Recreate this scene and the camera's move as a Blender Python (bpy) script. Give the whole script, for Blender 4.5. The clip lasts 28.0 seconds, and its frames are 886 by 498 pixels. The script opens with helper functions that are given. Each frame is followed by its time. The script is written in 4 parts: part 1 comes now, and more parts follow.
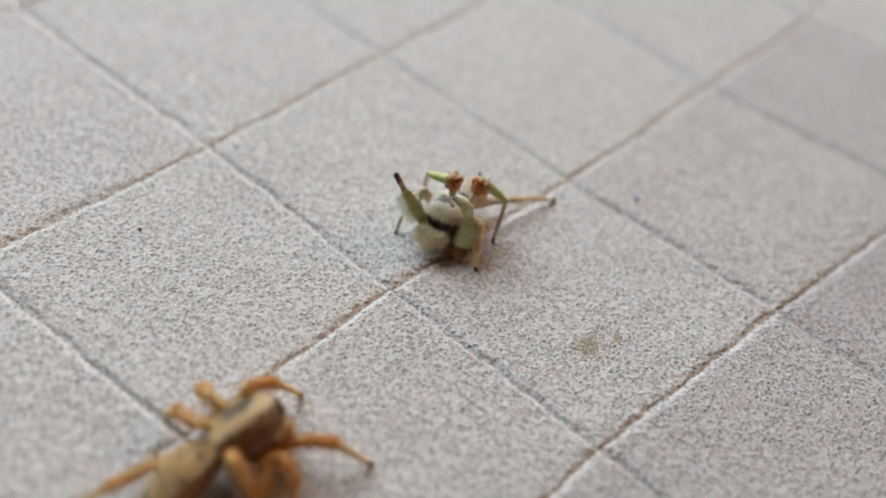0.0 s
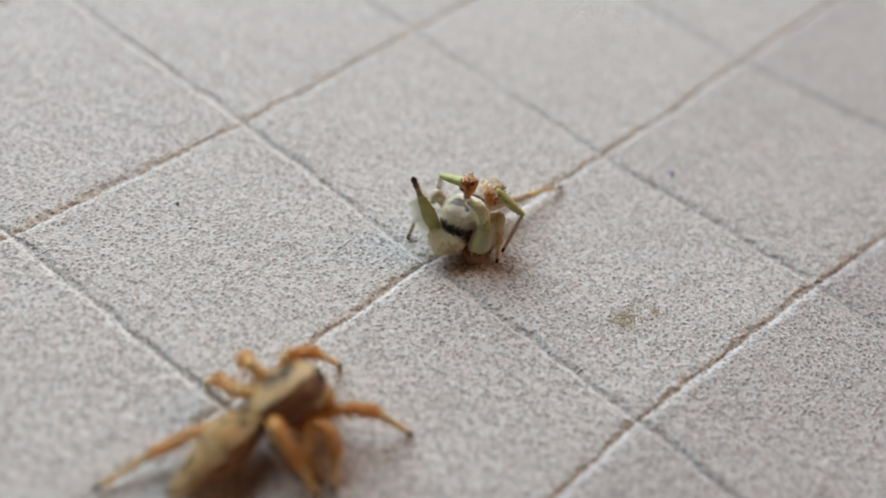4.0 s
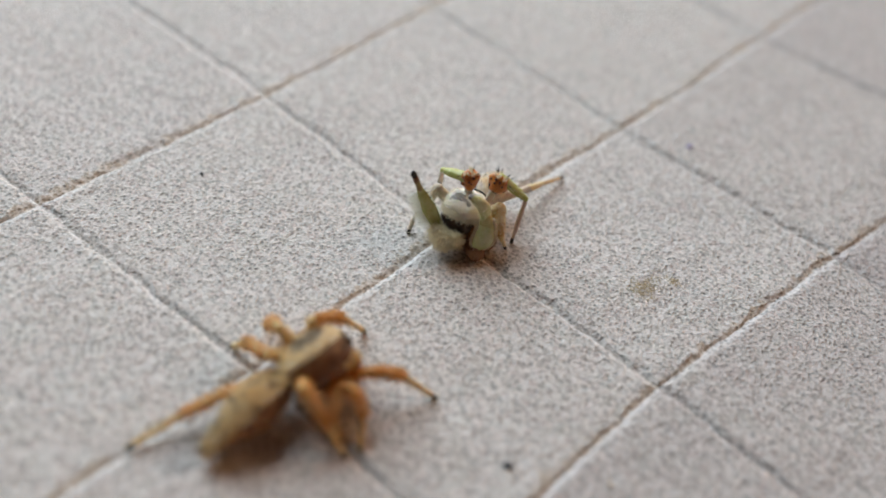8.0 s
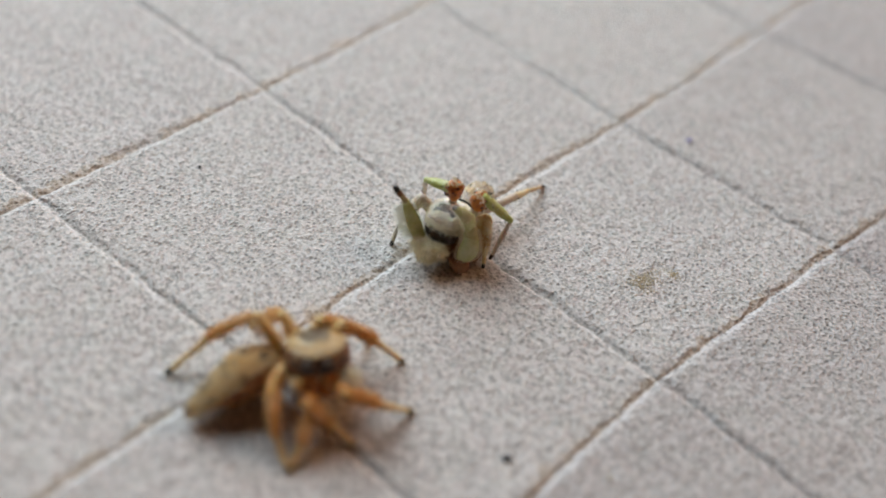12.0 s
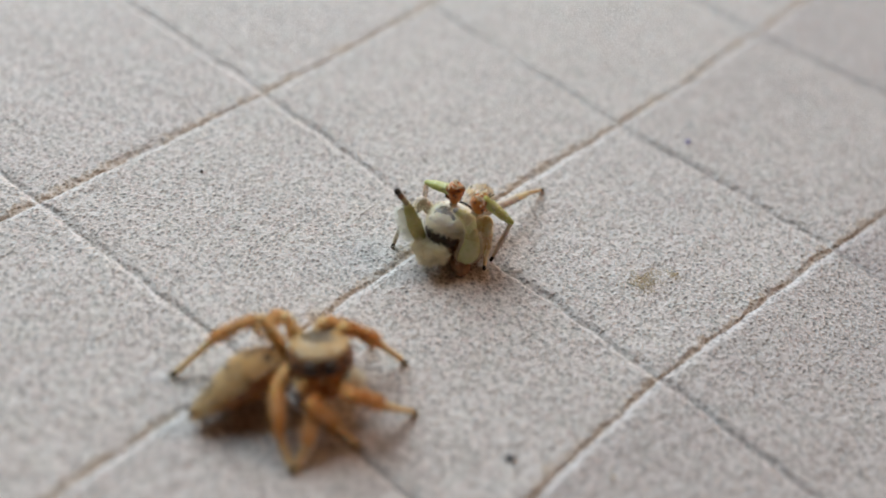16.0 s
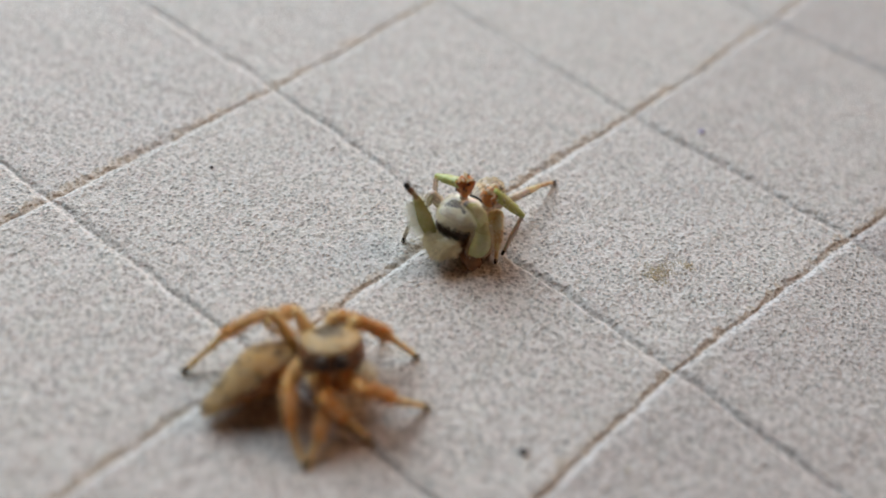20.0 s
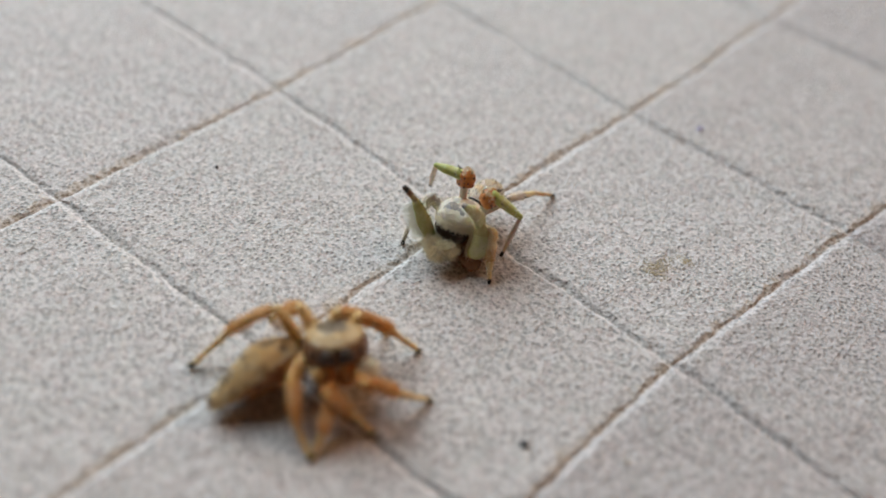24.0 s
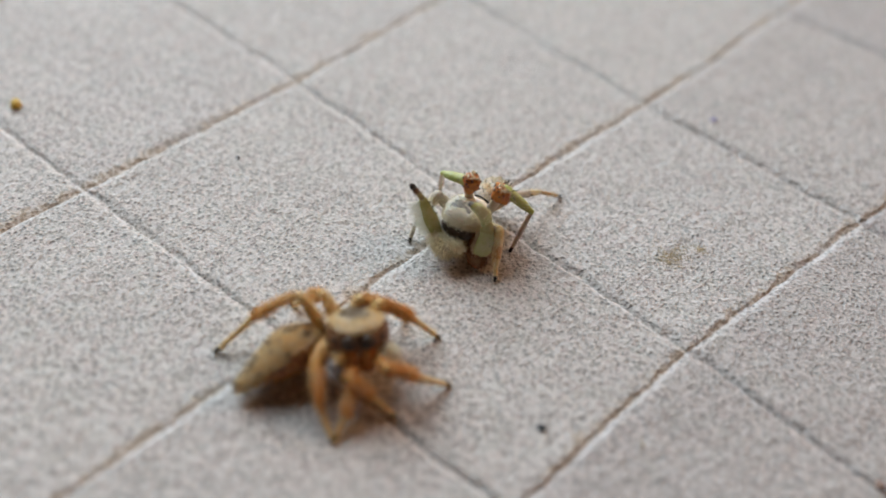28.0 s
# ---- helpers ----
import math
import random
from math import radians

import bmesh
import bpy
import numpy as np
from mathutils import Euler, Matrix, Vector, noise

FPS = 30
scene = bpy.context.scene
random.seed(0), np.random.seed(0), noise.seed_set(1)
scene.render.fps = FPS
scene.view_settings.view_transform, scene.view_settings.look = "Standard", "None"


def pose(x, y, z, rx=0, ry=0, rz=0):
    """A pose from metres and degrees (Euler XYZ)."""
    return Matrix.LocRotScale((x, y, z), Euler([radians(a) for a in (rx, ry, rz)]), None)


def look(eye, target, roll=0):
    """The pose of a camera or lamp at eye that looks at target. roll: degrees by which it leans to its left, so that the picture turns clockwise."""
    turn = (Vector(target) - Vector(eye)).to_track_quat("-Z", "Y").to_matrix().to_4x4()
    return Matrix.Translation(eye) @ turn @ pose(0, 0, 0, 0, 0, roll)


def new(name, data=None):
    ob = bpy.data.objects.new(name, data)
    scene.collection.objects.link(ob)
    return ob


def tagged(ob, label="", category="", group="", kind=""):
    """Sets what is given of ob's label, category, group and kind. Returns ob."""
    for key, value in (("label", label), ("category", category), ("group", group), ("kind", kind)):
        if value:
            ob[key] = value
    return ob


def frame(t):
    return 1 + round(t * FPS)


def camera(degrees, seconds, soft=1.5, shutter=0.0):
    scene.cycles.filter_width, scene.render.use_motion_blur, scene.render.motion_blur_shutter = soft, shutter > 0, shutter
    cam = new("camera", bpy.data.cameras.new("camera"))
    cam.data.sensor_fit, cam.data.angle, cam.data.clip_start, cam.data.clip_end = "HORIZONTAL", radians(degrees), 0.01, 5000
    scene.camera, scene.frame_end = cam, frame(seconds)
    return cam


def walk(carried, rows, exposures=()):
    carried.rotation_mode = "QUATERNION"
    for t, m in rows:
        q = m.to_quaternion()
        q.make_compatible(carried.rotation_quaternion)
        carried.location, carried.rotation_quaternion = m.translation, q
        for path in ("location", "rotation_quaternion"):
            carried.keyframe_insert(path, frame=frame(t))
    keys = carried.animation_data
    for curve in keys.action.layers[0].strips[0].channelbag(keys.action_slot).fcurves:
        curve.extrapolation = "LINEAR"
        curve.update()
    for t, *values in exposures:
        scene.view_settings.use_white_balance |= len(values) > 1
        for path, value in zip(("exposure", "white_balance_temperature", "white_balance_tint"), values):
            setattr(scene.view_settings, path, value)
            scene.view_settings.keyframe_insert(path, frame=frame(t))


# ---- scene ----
MM = 0.001
cam = camera(58.0, 28.0, soft=1.6)
cam.data.dof.use_dof = True
cam.data.dof.focus_distance = 0.0545
cam.data.dof.aperture_fstop = 12.0
# seconds, millimetres from a crossing of two joints, yaw, pitch and roll in degrees
ROWS = [
    (0.0, 24.645, -27.139, 43.033, 37.825, -47.027, 9.656),
    (0.5, 24.295, -26.979, 42.855, 37.888, -47.267, 9.560),
    (1.0, 24.217, -27.049, 42.248, 38.200, -47.170, 9.300),
    (1.5, 24.205, -26.533, 42.040, 38.875, -47.242, 8.850),
    (2.0, 24.093, -26.921, 42.304, 38.854, -47.603, 8.889),
    (2.5, 24.282, -27.316, 42.446, 39.084, -47.567, 8.711),
    (3.0, 24.330, -27.688, 42.135, 39.295, -47.851, 8.521),
    (3.5, 24.420, -28.221, 42.143, 39.578, -47.954, 8.284),
    (5.5, 24.532, -28.742, 42.133, 40.071, -48.568, 8.045),
    (6.0, 24.345, -29.197, 42.014, 40.062, -48.929, 8.120),
    (6.5, 24.473, -29.006, 41.852, 40.351, -48.919, 7.839),
    (7.0, 24.553, -29.198, 41.957, 40.472, -48.903, 7.781),
    (7.5, 24.796, -29.618, 41.860, 40.414, -48.829, 7.833),
    (8.0, 24.764, -30.174, 41.647, 40.170, -48.873, 8.045),
    (8.5, 24.652, -30.299, 41.527, 40.329, -49.282, 7.957),
    (9.0, 24.823, -30.309, 41.507, 40.106, -48.973, 8.086),
    (9.5, 24.901, -30.815, 41.588, 39.987, -48.888, 8.209),
    (10.0, 25.117, -30.924, 41.421, 40.160, -48.823, 8.019),
    (10.5, 25.093, -30.690, 41.604, 40.335, -49.074, 7.919),
    (11.0, 24.894, -30.307, 41.543, 40.267, -49.210, 7.957),
    (11.5, 24.925, -30.346, 41.294, 40.131, -49.003, 8.042),
    (12.0, 24.940, -30.193, 41.217, 40.128, -48.941, 8.043),
    (12.5, 24.935, -30.443, 41.187, 40.111, -48.937, 8.064),
    (14.5, 25.115, -30.437, 41.552, 39.989, -48.658, 7.960),
    (15.0, 25.024, -30.728, 41.499, 39.631, -48.502, 8.122),
    (15.5, 25.070, -30.936, 41.242, 39.734, -48.343, 8.005),
    (16.0, 25.014, -30.584, 41.305, 39.994, -48.600, 7.741),
    (16.5, 25.224, -30.747, 41.016, 40.171, -48.395, 7.501),
    (17.0, 25.115, -30.737, 41.016, 39.960, -48.517, 7.570),
    (17.5, 24.941, -30.449, 41.427, 39.962, -48.761, 7.586),
    (18.0, 25.078, -30.512, 41.260, 40.352, -48.894, 7.248),
    (18.5, 25.297, -30.567, 41.260, 40.684, -48.837, 6.901),
    (19.0, 25.273, -30.660, 41.163, 40.882, -48.553, 6.640),
    (19.5, 25.242, -30.406, 40.923, 41.492, -48.815, 6.111),
    (20.0, 25.106, -30.380, 40.865, 41.447, -48.940, 6.051),
    (20.5, 25.007, -30.440, 40.873, 41.369, -49.118, 6.055),
    (21.0, 25.293, -30.422, 41.243, 41.731, -49.187, 5.802),
    (21.5, 25.563, -30.800, 41.327, 41.617, -49.000, 5.852),
    (23.5, 25.456, -30.560, 41.401, 41.628, -48.993, 5.630),
    (24.0, 25.727, -30.789, 41.321, 41.906, -48.928, 5.388),
    (24.5, 25.628, -30.880, 41.395, 41.739, -49.031, 5.515),
    (25.0, 25.611, -31.005, 41.307, 41.661, -49.032, 5.590),
    (25.5, 25.653, -31.070, 41.453, 41.772, -49.191, 5.558),
    (26.0, 25.655, -30.969, 41.519, 41.894, -49.152, 5.453),
    (26.5, 25.719, -31.692, 41.738, 42.150, -49.099, 5.229),
    (27.0, 25.741, -31.705, 41.632, 41.977, -48.942, 5.364),
    (27.5, 25.838, -31.910, 42.012, 42.719, -49.458, 4.859),
    (28.0, 25.965, -31.869, 41.894, 42.874, -49.473, 4.676),
]
walk(cam, [(t, pose(x * MM, y * MM, z * MM, 90 + pitch, 0, yaw) @ pose(0, 0, 0, 0, 0, roll)) for t, x, y, z, yaw, pitch, roll in ROWS],
     exposures=[(0.0, -0.58, 7240, 17), (28.0, -0.58, 7240, 17)])

# ---- light: sky past an added veranda, open on its far side, soft hazy sun ----
SUN_HIGH, SUN_TURN = 34.0, 20.0
world = bpy.data.worlds.new("sky")
scene.world = world
world.use_nodes = True
sky = world.node_tree.nodes.new("ShaderNodeTexSky")
sky.sky_type, sky.sun_disc = "NISHITA", False
sky.sun_elevation, sky.sun_rotation = radians(SUN_HIGH), radians(SUN_TURN)
world.node_tree.links.new(sky.outputs[0], world.node_tree.nodes["Background"].inputs[0])
world.node_tree.nodes["Background"].inputs[1].default_value = 0.020
sun = new("sun", bpy.data.lights.new("sun", "SUN"))
sun.data.energy, sun.data.angle, sun.data.color = 0.95, radians(22), (1.0, 0.57, 0.29)
a, b = radians(SUN_TURN), radians(SUN_HIGH)
sun.matrix_world = look((0, 0, 0), (-math.sin(a) * math.cos(b), -math.cos(a) * math.cos(b), -math.sin(b)))
# cool light from the left: a lamp set in an added window
cool_side_light = new("cool_side_light", bpy.data.lights.new("cool_side_light", "AREA"))
cool_side_light.data.shape, cool_side_light.data.size, cool_side_light.data.size_y = "RECTANGLE", 0.34, 0.32
cool_side_light.data.energy, cool_side_light.data.color = 3.9, (0.66, 0.85, 1.0)
cool_side_light.matrix_world = look((-0.27, 0.09, 0.26), (0.0, 0.06, 0.20))


# ---- materials ----
def material(name, colour, rough=0.7, spread=(), scale=1.0, bump=0.0, bump_scale=4.0, sss=0.0, coat=0.0, thin=0.0):
    """A principled material with colour variation at two scales; scale and bump_scale in patches a millimetre."""
    m = bpy.data.materials.new(name)
    m.use_nodes = True
    nt = m.node_tree
    p = nt.nodes["Principled BSDF"]
    p.inputs["Roughness"].default_value = rough
    p.inputs["Coat Weight"].default_value = coat
    if sss:
        p.inputs["Subsurface Weight"].default_value = sss
        p.inputs["Subsurface Radius"].default_value = (0.5, 0.3, 0.15)
        p.inputs["Subsurface Scale"].default_value = 0.8 * MM
    where = nt.nodes.new("ShaderNodeTexCoord").outputs["Object"]
    ramp = nt.nodes.new("ShaderNodeValToRGB")
    tones = [colour, *spread]
    while len(ramp.color_ramp.elements) < len(tones):
        ramp.color_ramp.elements.new(0.5)
    for k, tone in enumerate(tones):
        ramp.color_ramp.elements[k].position = 0.32 + 0.36 * k / max(1, len(tones) - 1)
        ramp.color_ramp.elements[k].color = (*tone, 1)
    if len(tones) == 1:
        ramp.color_ramp.elements[1].color = (*[min(1, c * 0.7) for c in colour], 1)
    grain = nt.nodes.new("ShaderNodeTexNoise")
    grain.inputs["Scale"].default_value = scale / MM
    grain.inputs["Detail"].default_value = 5
    grain.inputs["Roughness"].default_value = 0.65
    nt.links.new(where, grain.inputs["Vector"])
    nt.links.new(grain.outputs["Fac"], ramp.inputs["Fac"])
    nt.links.new(ramp.outputs["Color"], p.inputs["Base Color"])
    if thin:   # light shines through, as in hair
        glow = nt.nodes.new("ShaderNodeBsdfTranslucent")
        nt.links.new(ramp.outputs["Color"], glow.inputs["Color"])
        both = nt.nodes.new("ShaderNodeMixShader")
        both.inputs[0].default_value = thin
        nt.links.new(p.outputs[0], both.inputs[1])
        nt.links.new(glow.outputs[0], both.inputs[2])
        nt.links.new(both.outputs[0], nt.nodes["Material Output"].inputs["Surface"])
    if bump:
        rough_noise = nt.nodes.new("ShaderNodeTexNoise")
        rough_noise.inputs["Scale"].default_value = bump_scale / MM
        rough_noise.inputs["Detail"].default_value = 4
        nt.links.new(where, rough_noise.inputs["Vector"])
        relief = nt.nodes.new("ShaderNodeBump")
        relief.inputs["Strength"].default_value = bump
        relief.inputs["Distance"].default_value = 0.1 * MM
        nt.links.new(rough_noise.outputs["Fac"], relief.inputs["Height"])
        nt.links.new(relief.outputs["Normal"], p.inputs["Normal"])
    return m


def tile_material():
    """Unglazed speckled ceramic: pale warm grains, small dark pits, faint stains, no two tiles quite alike."""
    m = bpy.data.materials.new("speckled_tile")
    m.use_nodes = True
    nt = m.node_tree
    p = nt.nodes["Principled BSDF"]
    p.inputs["Roughness"].default_value = 0.82
    p.inputs["Specular IOR Level"].default_value = 0.15
    where = nt.nodes.new("ShaderNodeTexCoord").outputs["Object"]

    def noise_at(scale, detail, rough=0.6):
        n = nt.nodes.new("ShaderNodeTexNoise")
        n.inputs["Scale"].default_value = scale / MM
        n.inputs["Detail"].default_value = detail
        n.inputs["Roughness"].default_value = rough
        nt.links.new(where, n.inputs["Vector"])
        return n.outputs["Fac"]

    def ramp_of(fac, stops):
        r = nt.nodes.new("ShaderNodeValToRGB")
        while len(r.color_ramp.elements) < len(stops):
            r.color_ramp.elements.new(0.5)
        for k, (at, tone) in enumerate(stops):
            r.color_ramp.elements[k].position = at
            r.color_ramp.elements[k].color = (*tone, 1)
        nt.links.new(fac, r.inputs["Fac"])
        return r.outputs["Color"]

    def mixed(fac, a, b, mode="MIX"):
        x = nt.nodes.new("ShaderNodeMix")
        x.data_type, x.blend_type = "RGBA", mode
        if isinstance(fac, float):
            x.inputs[0].default_value = fac
        else:
            nt.links.new(fac, x.inputs[0])
        for socket, value in ((x.inputs[6], a), (x.inputs[7], b)):
            if isinstance(value, tuple):
                socket.default_value = (*value, 1)
            else:
                nt.links.new(value, socket)
        return x.outputs[2]

    grains = ramp_of(noise_at(3.6, 5, 0.74), [(0.30, (0.46, 0.433, 0.404)), (0.43, (0.59, 0.555, 0.517)), (0.55, (0.70, 0.66, 0.614)), (0.64, (0.97, 0.925, 0.875))])
    clouds = ramp_of(noise_at(0.11, 4, 0.55), [(0.3, (0.90, 0.89, 0.89)), (0.5, (0.97, 0.955, 0.94)), (0.7, (1.0, 0.985, 0.97))])
    colour = mixed(0.85, grains, clouds, "MULTIPLY")
    hue = ramp_of(noise_at(0.55, 3, 0.6), [(0.34, (1.0, 0.972, 0.972)), (0.5, (1.0, 1.0, 1.0)), (0.66, (0.972, 1.0, 0.985))])
    colour = mixed(1.0, colour, hue, "MULTIPLY")
    # coloured grains: rusty and slate
    cells = nt.nodes.new("ShaderNodeTexVoronoi")
    cells.inputs["Scale"].default_value = 3.0 / MM
    nt.links.new(where, cells.inputs["Vector"])
    tint = nt.nodes.new("ShaderNodeSeparateColor")
    nt.links.new(cells.outputs["Color"], tint.inputs[0])
    rust = ramp_of(tint.outputs[0], [(0.74, (0, 0, 0)), (0.92, (0.42, 0.42, 0.42))])
    colour = mixed(rust, colour, (0.66, 0.53, 0.50))
    slate = ramp_of(tint.outputs[1], [(0.78, (0, 0, 0)), (0.94, (0.35, 0.35, 0.35))])
    colour = mixed(slate, colour, (0.46, 0.49, 0.47))
    # joints browned: warm bounced light painted on far flanks, and some dirt
    dirt_and_bounce = nt.nodes.new("ShaderNodeAttribute")
    dirt_and_bounce.attribute_name = "dirt_and_bounce"
    patchy_brown = nt.nodes.new("ShaderNodeMath")
    patchy_brown.operation = "MULTIPLY_ADD"
    patchy_brown.inputs[1].default_value = 1.1
    nt.links.new(noise_at(1.7, 4, 0.7), patchy_brown.inputs[0])
    nt.links.new(dirt_and_bounce.outputs["Fac"], patchy_brown.inputs[2])
    browned = ramp_of(patchy_brown.outputs[0], [(0.76, (0, 0, 0)), (1.6, (0.66, 0.66, 0.66))])
    brown = ramp_of(noise_at(3.0, 4, 0.7), [(0.3, (0.48, 0.35, 0.22)), (0.5, (0.60, 0.46, 0.31)), (0.7, (0.72, 0.61, 0.47))])
    colour = mixed(browned, colour, brown)
    # pale highlight painted on the arrises that face the light
    lit_edge = nt.nodes.new("ShaderNodeAttribute")
    lit_edge.attribute_name = "edge_light"
    highlight = ramp_of(lit_edge.outputs["Fac"], [(0.1, (0, 0, 0)), (0.9, (0.52, 0.52, 0.52))])
    colour = mixed(highlight, colour, (0.88, 0.865, 0.86))
    # pits: dark holes of uneven size
    holes = nt.nodes.new("ShaderNodeTexVoronoi")
    holes.inputs["Scale"].default_value = 3.5 / MM
    holes.inputs["Randomness"].default_value = 1.0
    warp = nt.nodes.new("ShaderNodeTexNoise")
    warp.inputs["Scale"].default_value = 4.5 / MM
    nt.links.new(where, warp.inputs["Vector"])
    shift = nt.nodes.new("ShaderNodeVectorMath")
    shift.operation = "MULTIPLY_ADD"
    shift.inputs[1].default_value = (0.09 * MM,) * 3
    nt.links.new(warp.outputs["Color"], shift.inputs[0])
    nt.links.new(where, shift.inputs[2])
    nt.links.new(shift.outputs[0], holes.inputs["Vector"])
    size = nt.nodes.new("ShaderNodeSeparateColor")
    nt.links.new(holes.outputs["Color"], size.inputs[0])
    grow = nt.nodes.new("ShaderNodeMath")
    grow.operation = "MULTIPLY_ADD"
    grow.inputs[1].default_value = 0.34
    grow.inputs[2].default_value = 0.22
    nt.links.new(size.outputs[0], grow.inputs[0])
    inside = nt.nodes.new("ShaderNodeMath")
    inside.operation = "SUBTRACT"
    nt.links.new(grow.outputs[0], inside.inputs[0])
    nt.links.new(holes.outputs["Distance"], inside.inputs[1])
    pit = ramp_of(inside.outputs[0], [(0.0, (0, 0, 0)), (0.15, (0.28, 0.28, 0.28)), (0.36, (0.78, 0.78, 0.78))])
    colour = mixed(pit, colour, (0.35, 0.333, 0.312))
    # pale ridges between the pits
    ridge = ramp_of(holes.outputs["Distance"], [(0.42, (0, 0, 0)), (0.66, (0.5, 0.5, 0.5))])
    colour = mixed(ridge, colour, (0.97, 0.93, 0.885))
    # larger, sparser pits
    wide = nt.nodes.new("ShaderNodeTexVoronoi")
    wide.inputs["Scale"].default_value = 1.75 / MM
    nt.links.new(shift.outputs[0], wide.inputs["Vector"])
    chance = nt.nodes.new("ShaderNodeSeparateColor")
    nt.links.new(wide.outputs["Color"], chance.inputs[0])
    reach = nt.nodes.new("ShaderNodeMath")
    reach.operation = "MULTIPLY_ADD"
    reach.inputs[1].default_value = 0.46
    reach.inputs[2].default_value = -0.09
    nt.links.new(chance.outputs[0], reach.inputs[0])
    depth = nt.nodes.new("ShaderNodeMath")
    depth.operation = "SUBTRACT"
    nt.links.new(reach.outputs[0], depth.inputs[0])
    nt.links.new(wide.outputs["Distance"], depth.inputs[1])
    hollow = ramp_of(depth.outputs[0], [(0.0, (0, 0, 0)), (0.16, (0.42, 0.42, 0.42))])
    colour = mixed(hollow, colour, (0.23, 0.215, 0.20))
    odd = nt.nodes.new("ShaderNodeObjectInfo")
    tone = ramp_of(odd.outputs["Random"], [(0.0, (0.97, 0.965, 0.97)), (1.0, (1.0, 1.0, 0.995))])
    colour = mixed(1.0, colour, tone, "MULTIPLY")
    tone_falloff = nt.nodes.new("ShaderNodeAttribute")   # tiles darkened towards mauve: own tone, and light falloff along +x
    tone_falloff.attribute_name = "tone_falloff"
    colour = mixed(tone_falloff.outputs["Fac"], colour, mixed(1.0, colour, (0.70, 0.655, 0.675), "MULTIPLY"))
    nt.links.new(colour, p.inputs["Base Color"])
    # relief
    high = nt.nodes.new("ShaderNodeMath")
    high.operation = "SUBTRACT"
    nt.links.new(noise_at(4.4, 4, 0.62), high.inputs[0])
    shallow = ramp_of(inside.outputs[0], [(0.0, (0, 0, 0)), (0.45, (0.45, 0.45, 0.45))])
    nt.links.new(shallow, high.inputs[1])
    relief = nt.nodes.new("ShaderNodeBump")
    relief.inputs["Strength"].default_value = 1.0
    relief.inputs["Distance"].default_value = 0.14 * MM
    nt.links.new(high.outputs[0], relief.inputs["Height"])
    nt.links.new(relief.outputs["Normal"], p.inputs["Normal"])
    return m


TILE = tile_material()
GROUT_GREY = material("grey_grout", (0.34, 0.29, 0.24), 0.95, [(0.44, 0.39, 0.34), (0.52, 0.48, 0.43)], 1.0, 0.6, 5)
# ochre picked for a warm bounce off the added walls
PLASTER = material("ochre_plaster", (0.32, 0.18, 0.09), 0.9, [(0.40, 0.24, 0.13)], 0.004, 0.2, 0.05)
WHITE_PAINT = material("white_paint", (0.76, 0.76, 0.74), 0.4, [(0.80, 0.80, 0.78)], 0.01)
CREAM = material("cream_cuticle", (0.88, 0.82, 0.69), 0.6, [(0.94, 0.90, 0.81)], 1.5, 0.5, 6, sss=0.2)
CREAM_HAIR = material("cream_hair", (0.93, 0.86, 0.70), 0.55, [(0.97, 0.92, 0.81)], 2.0, thin=0.5)
PUFF_HAIR = material("puff_hair", (0.91, 0.82, 0.62), 0.6, [(0.98, 0.94, 0.80)], 1.3, thin=0.5)
WHITE_HAIR = material("white_hair", (0.92, 0.92, 0.85), 0.5, [(0.97, 0.96, 0.92)], 2.0, thin=0.7)
GREY_CUTICLE = material("grey_cuticle", (0.20, 0.195, 0.185), 0.55, [(0.40, 0.385, 0.36)], 1.6, 0.4, 8, coat=0.05)
DARK_FACE = material("black_face", (0.02, 0.011, 0.007), 0.5, [(0.075, 0.04, 0.024)], 1.5, 0.3, 6)
EYE = material("black_eye", (0.004, 0.004, 0.005), 0.08, [(0.01, 0.01, 0.012)], 1.0, coat=0.6)
DULL_EYE = material("brown_black_eye", (0.035, 0.02, 0.013), 0.4, [(0.08, 0.05, 0.032)], 1.0)
GREEN = material("green_cuticle", (0.38, 0.45, 0.09), 0.42, [(0.54, 0.58, 0.18), (0.66, 0.66, 0.33)], 0.9, 0.3, 6, sss=0.2)
PALE_GREEN = material("pale_green_cuticle", (0.52, 0.55, 0.22), 0.45, [(0.66, 0.67, 0.33), (0.80, 0.78, 0.54)], 0.9, 0.3, 6, sss=0.25)
YELLOW_GREEN = material("yellow_green_cuticle", (0.43, 0.46, 0.13), 0.45, [(0.60, 0.61, 0.25), (0.72, 0.70, 0.42)], 0.9, 0.3, 6, sss=0.2)
OLIVE = material("olive_cuticle", (0.34, 0.28, 0.12), 0.45, [(0.50, 0.42, 0.22)], 1.2, 0.3, 6, sss=0.2)
OLIVE_PALE = material("yellow_olive_cuticle", (0.50, 0.46, 0.18), 0.45, [(0.64, 0.60, 0.28), (0.74, 0.68, 0.42)], 1.2, 0.3, 6, sss=0.2)
ORANGE = material("orange_cuticle", (0.40, 0.085, 0.012), 0.4, [(0.62, 0.19, 0.03), (0.74, 0.33, 0.09)], 1.4, 0.4, 6, sss=0.08, coat=0.15)
BLACK = material("black_spine", (0.012, 0.010, 0.010), 0.45, [(0.03, 0.025, 0.02)], 2.0)
AMBER = material("amber_cuticle", (0.52, 0.27, 0.08), 0.4, [(0.72, 0.46, 0.20), (0.84, 0.67, 0.43)], 1.0, 0.3, 6, sss=0.3)
PALE = material("pale_cuticle", (0.58, 0.47, 0.38), 0.45, [(0.72, 0.62, 0.52)], 1.2, 0.3, 6, sss=0.35)
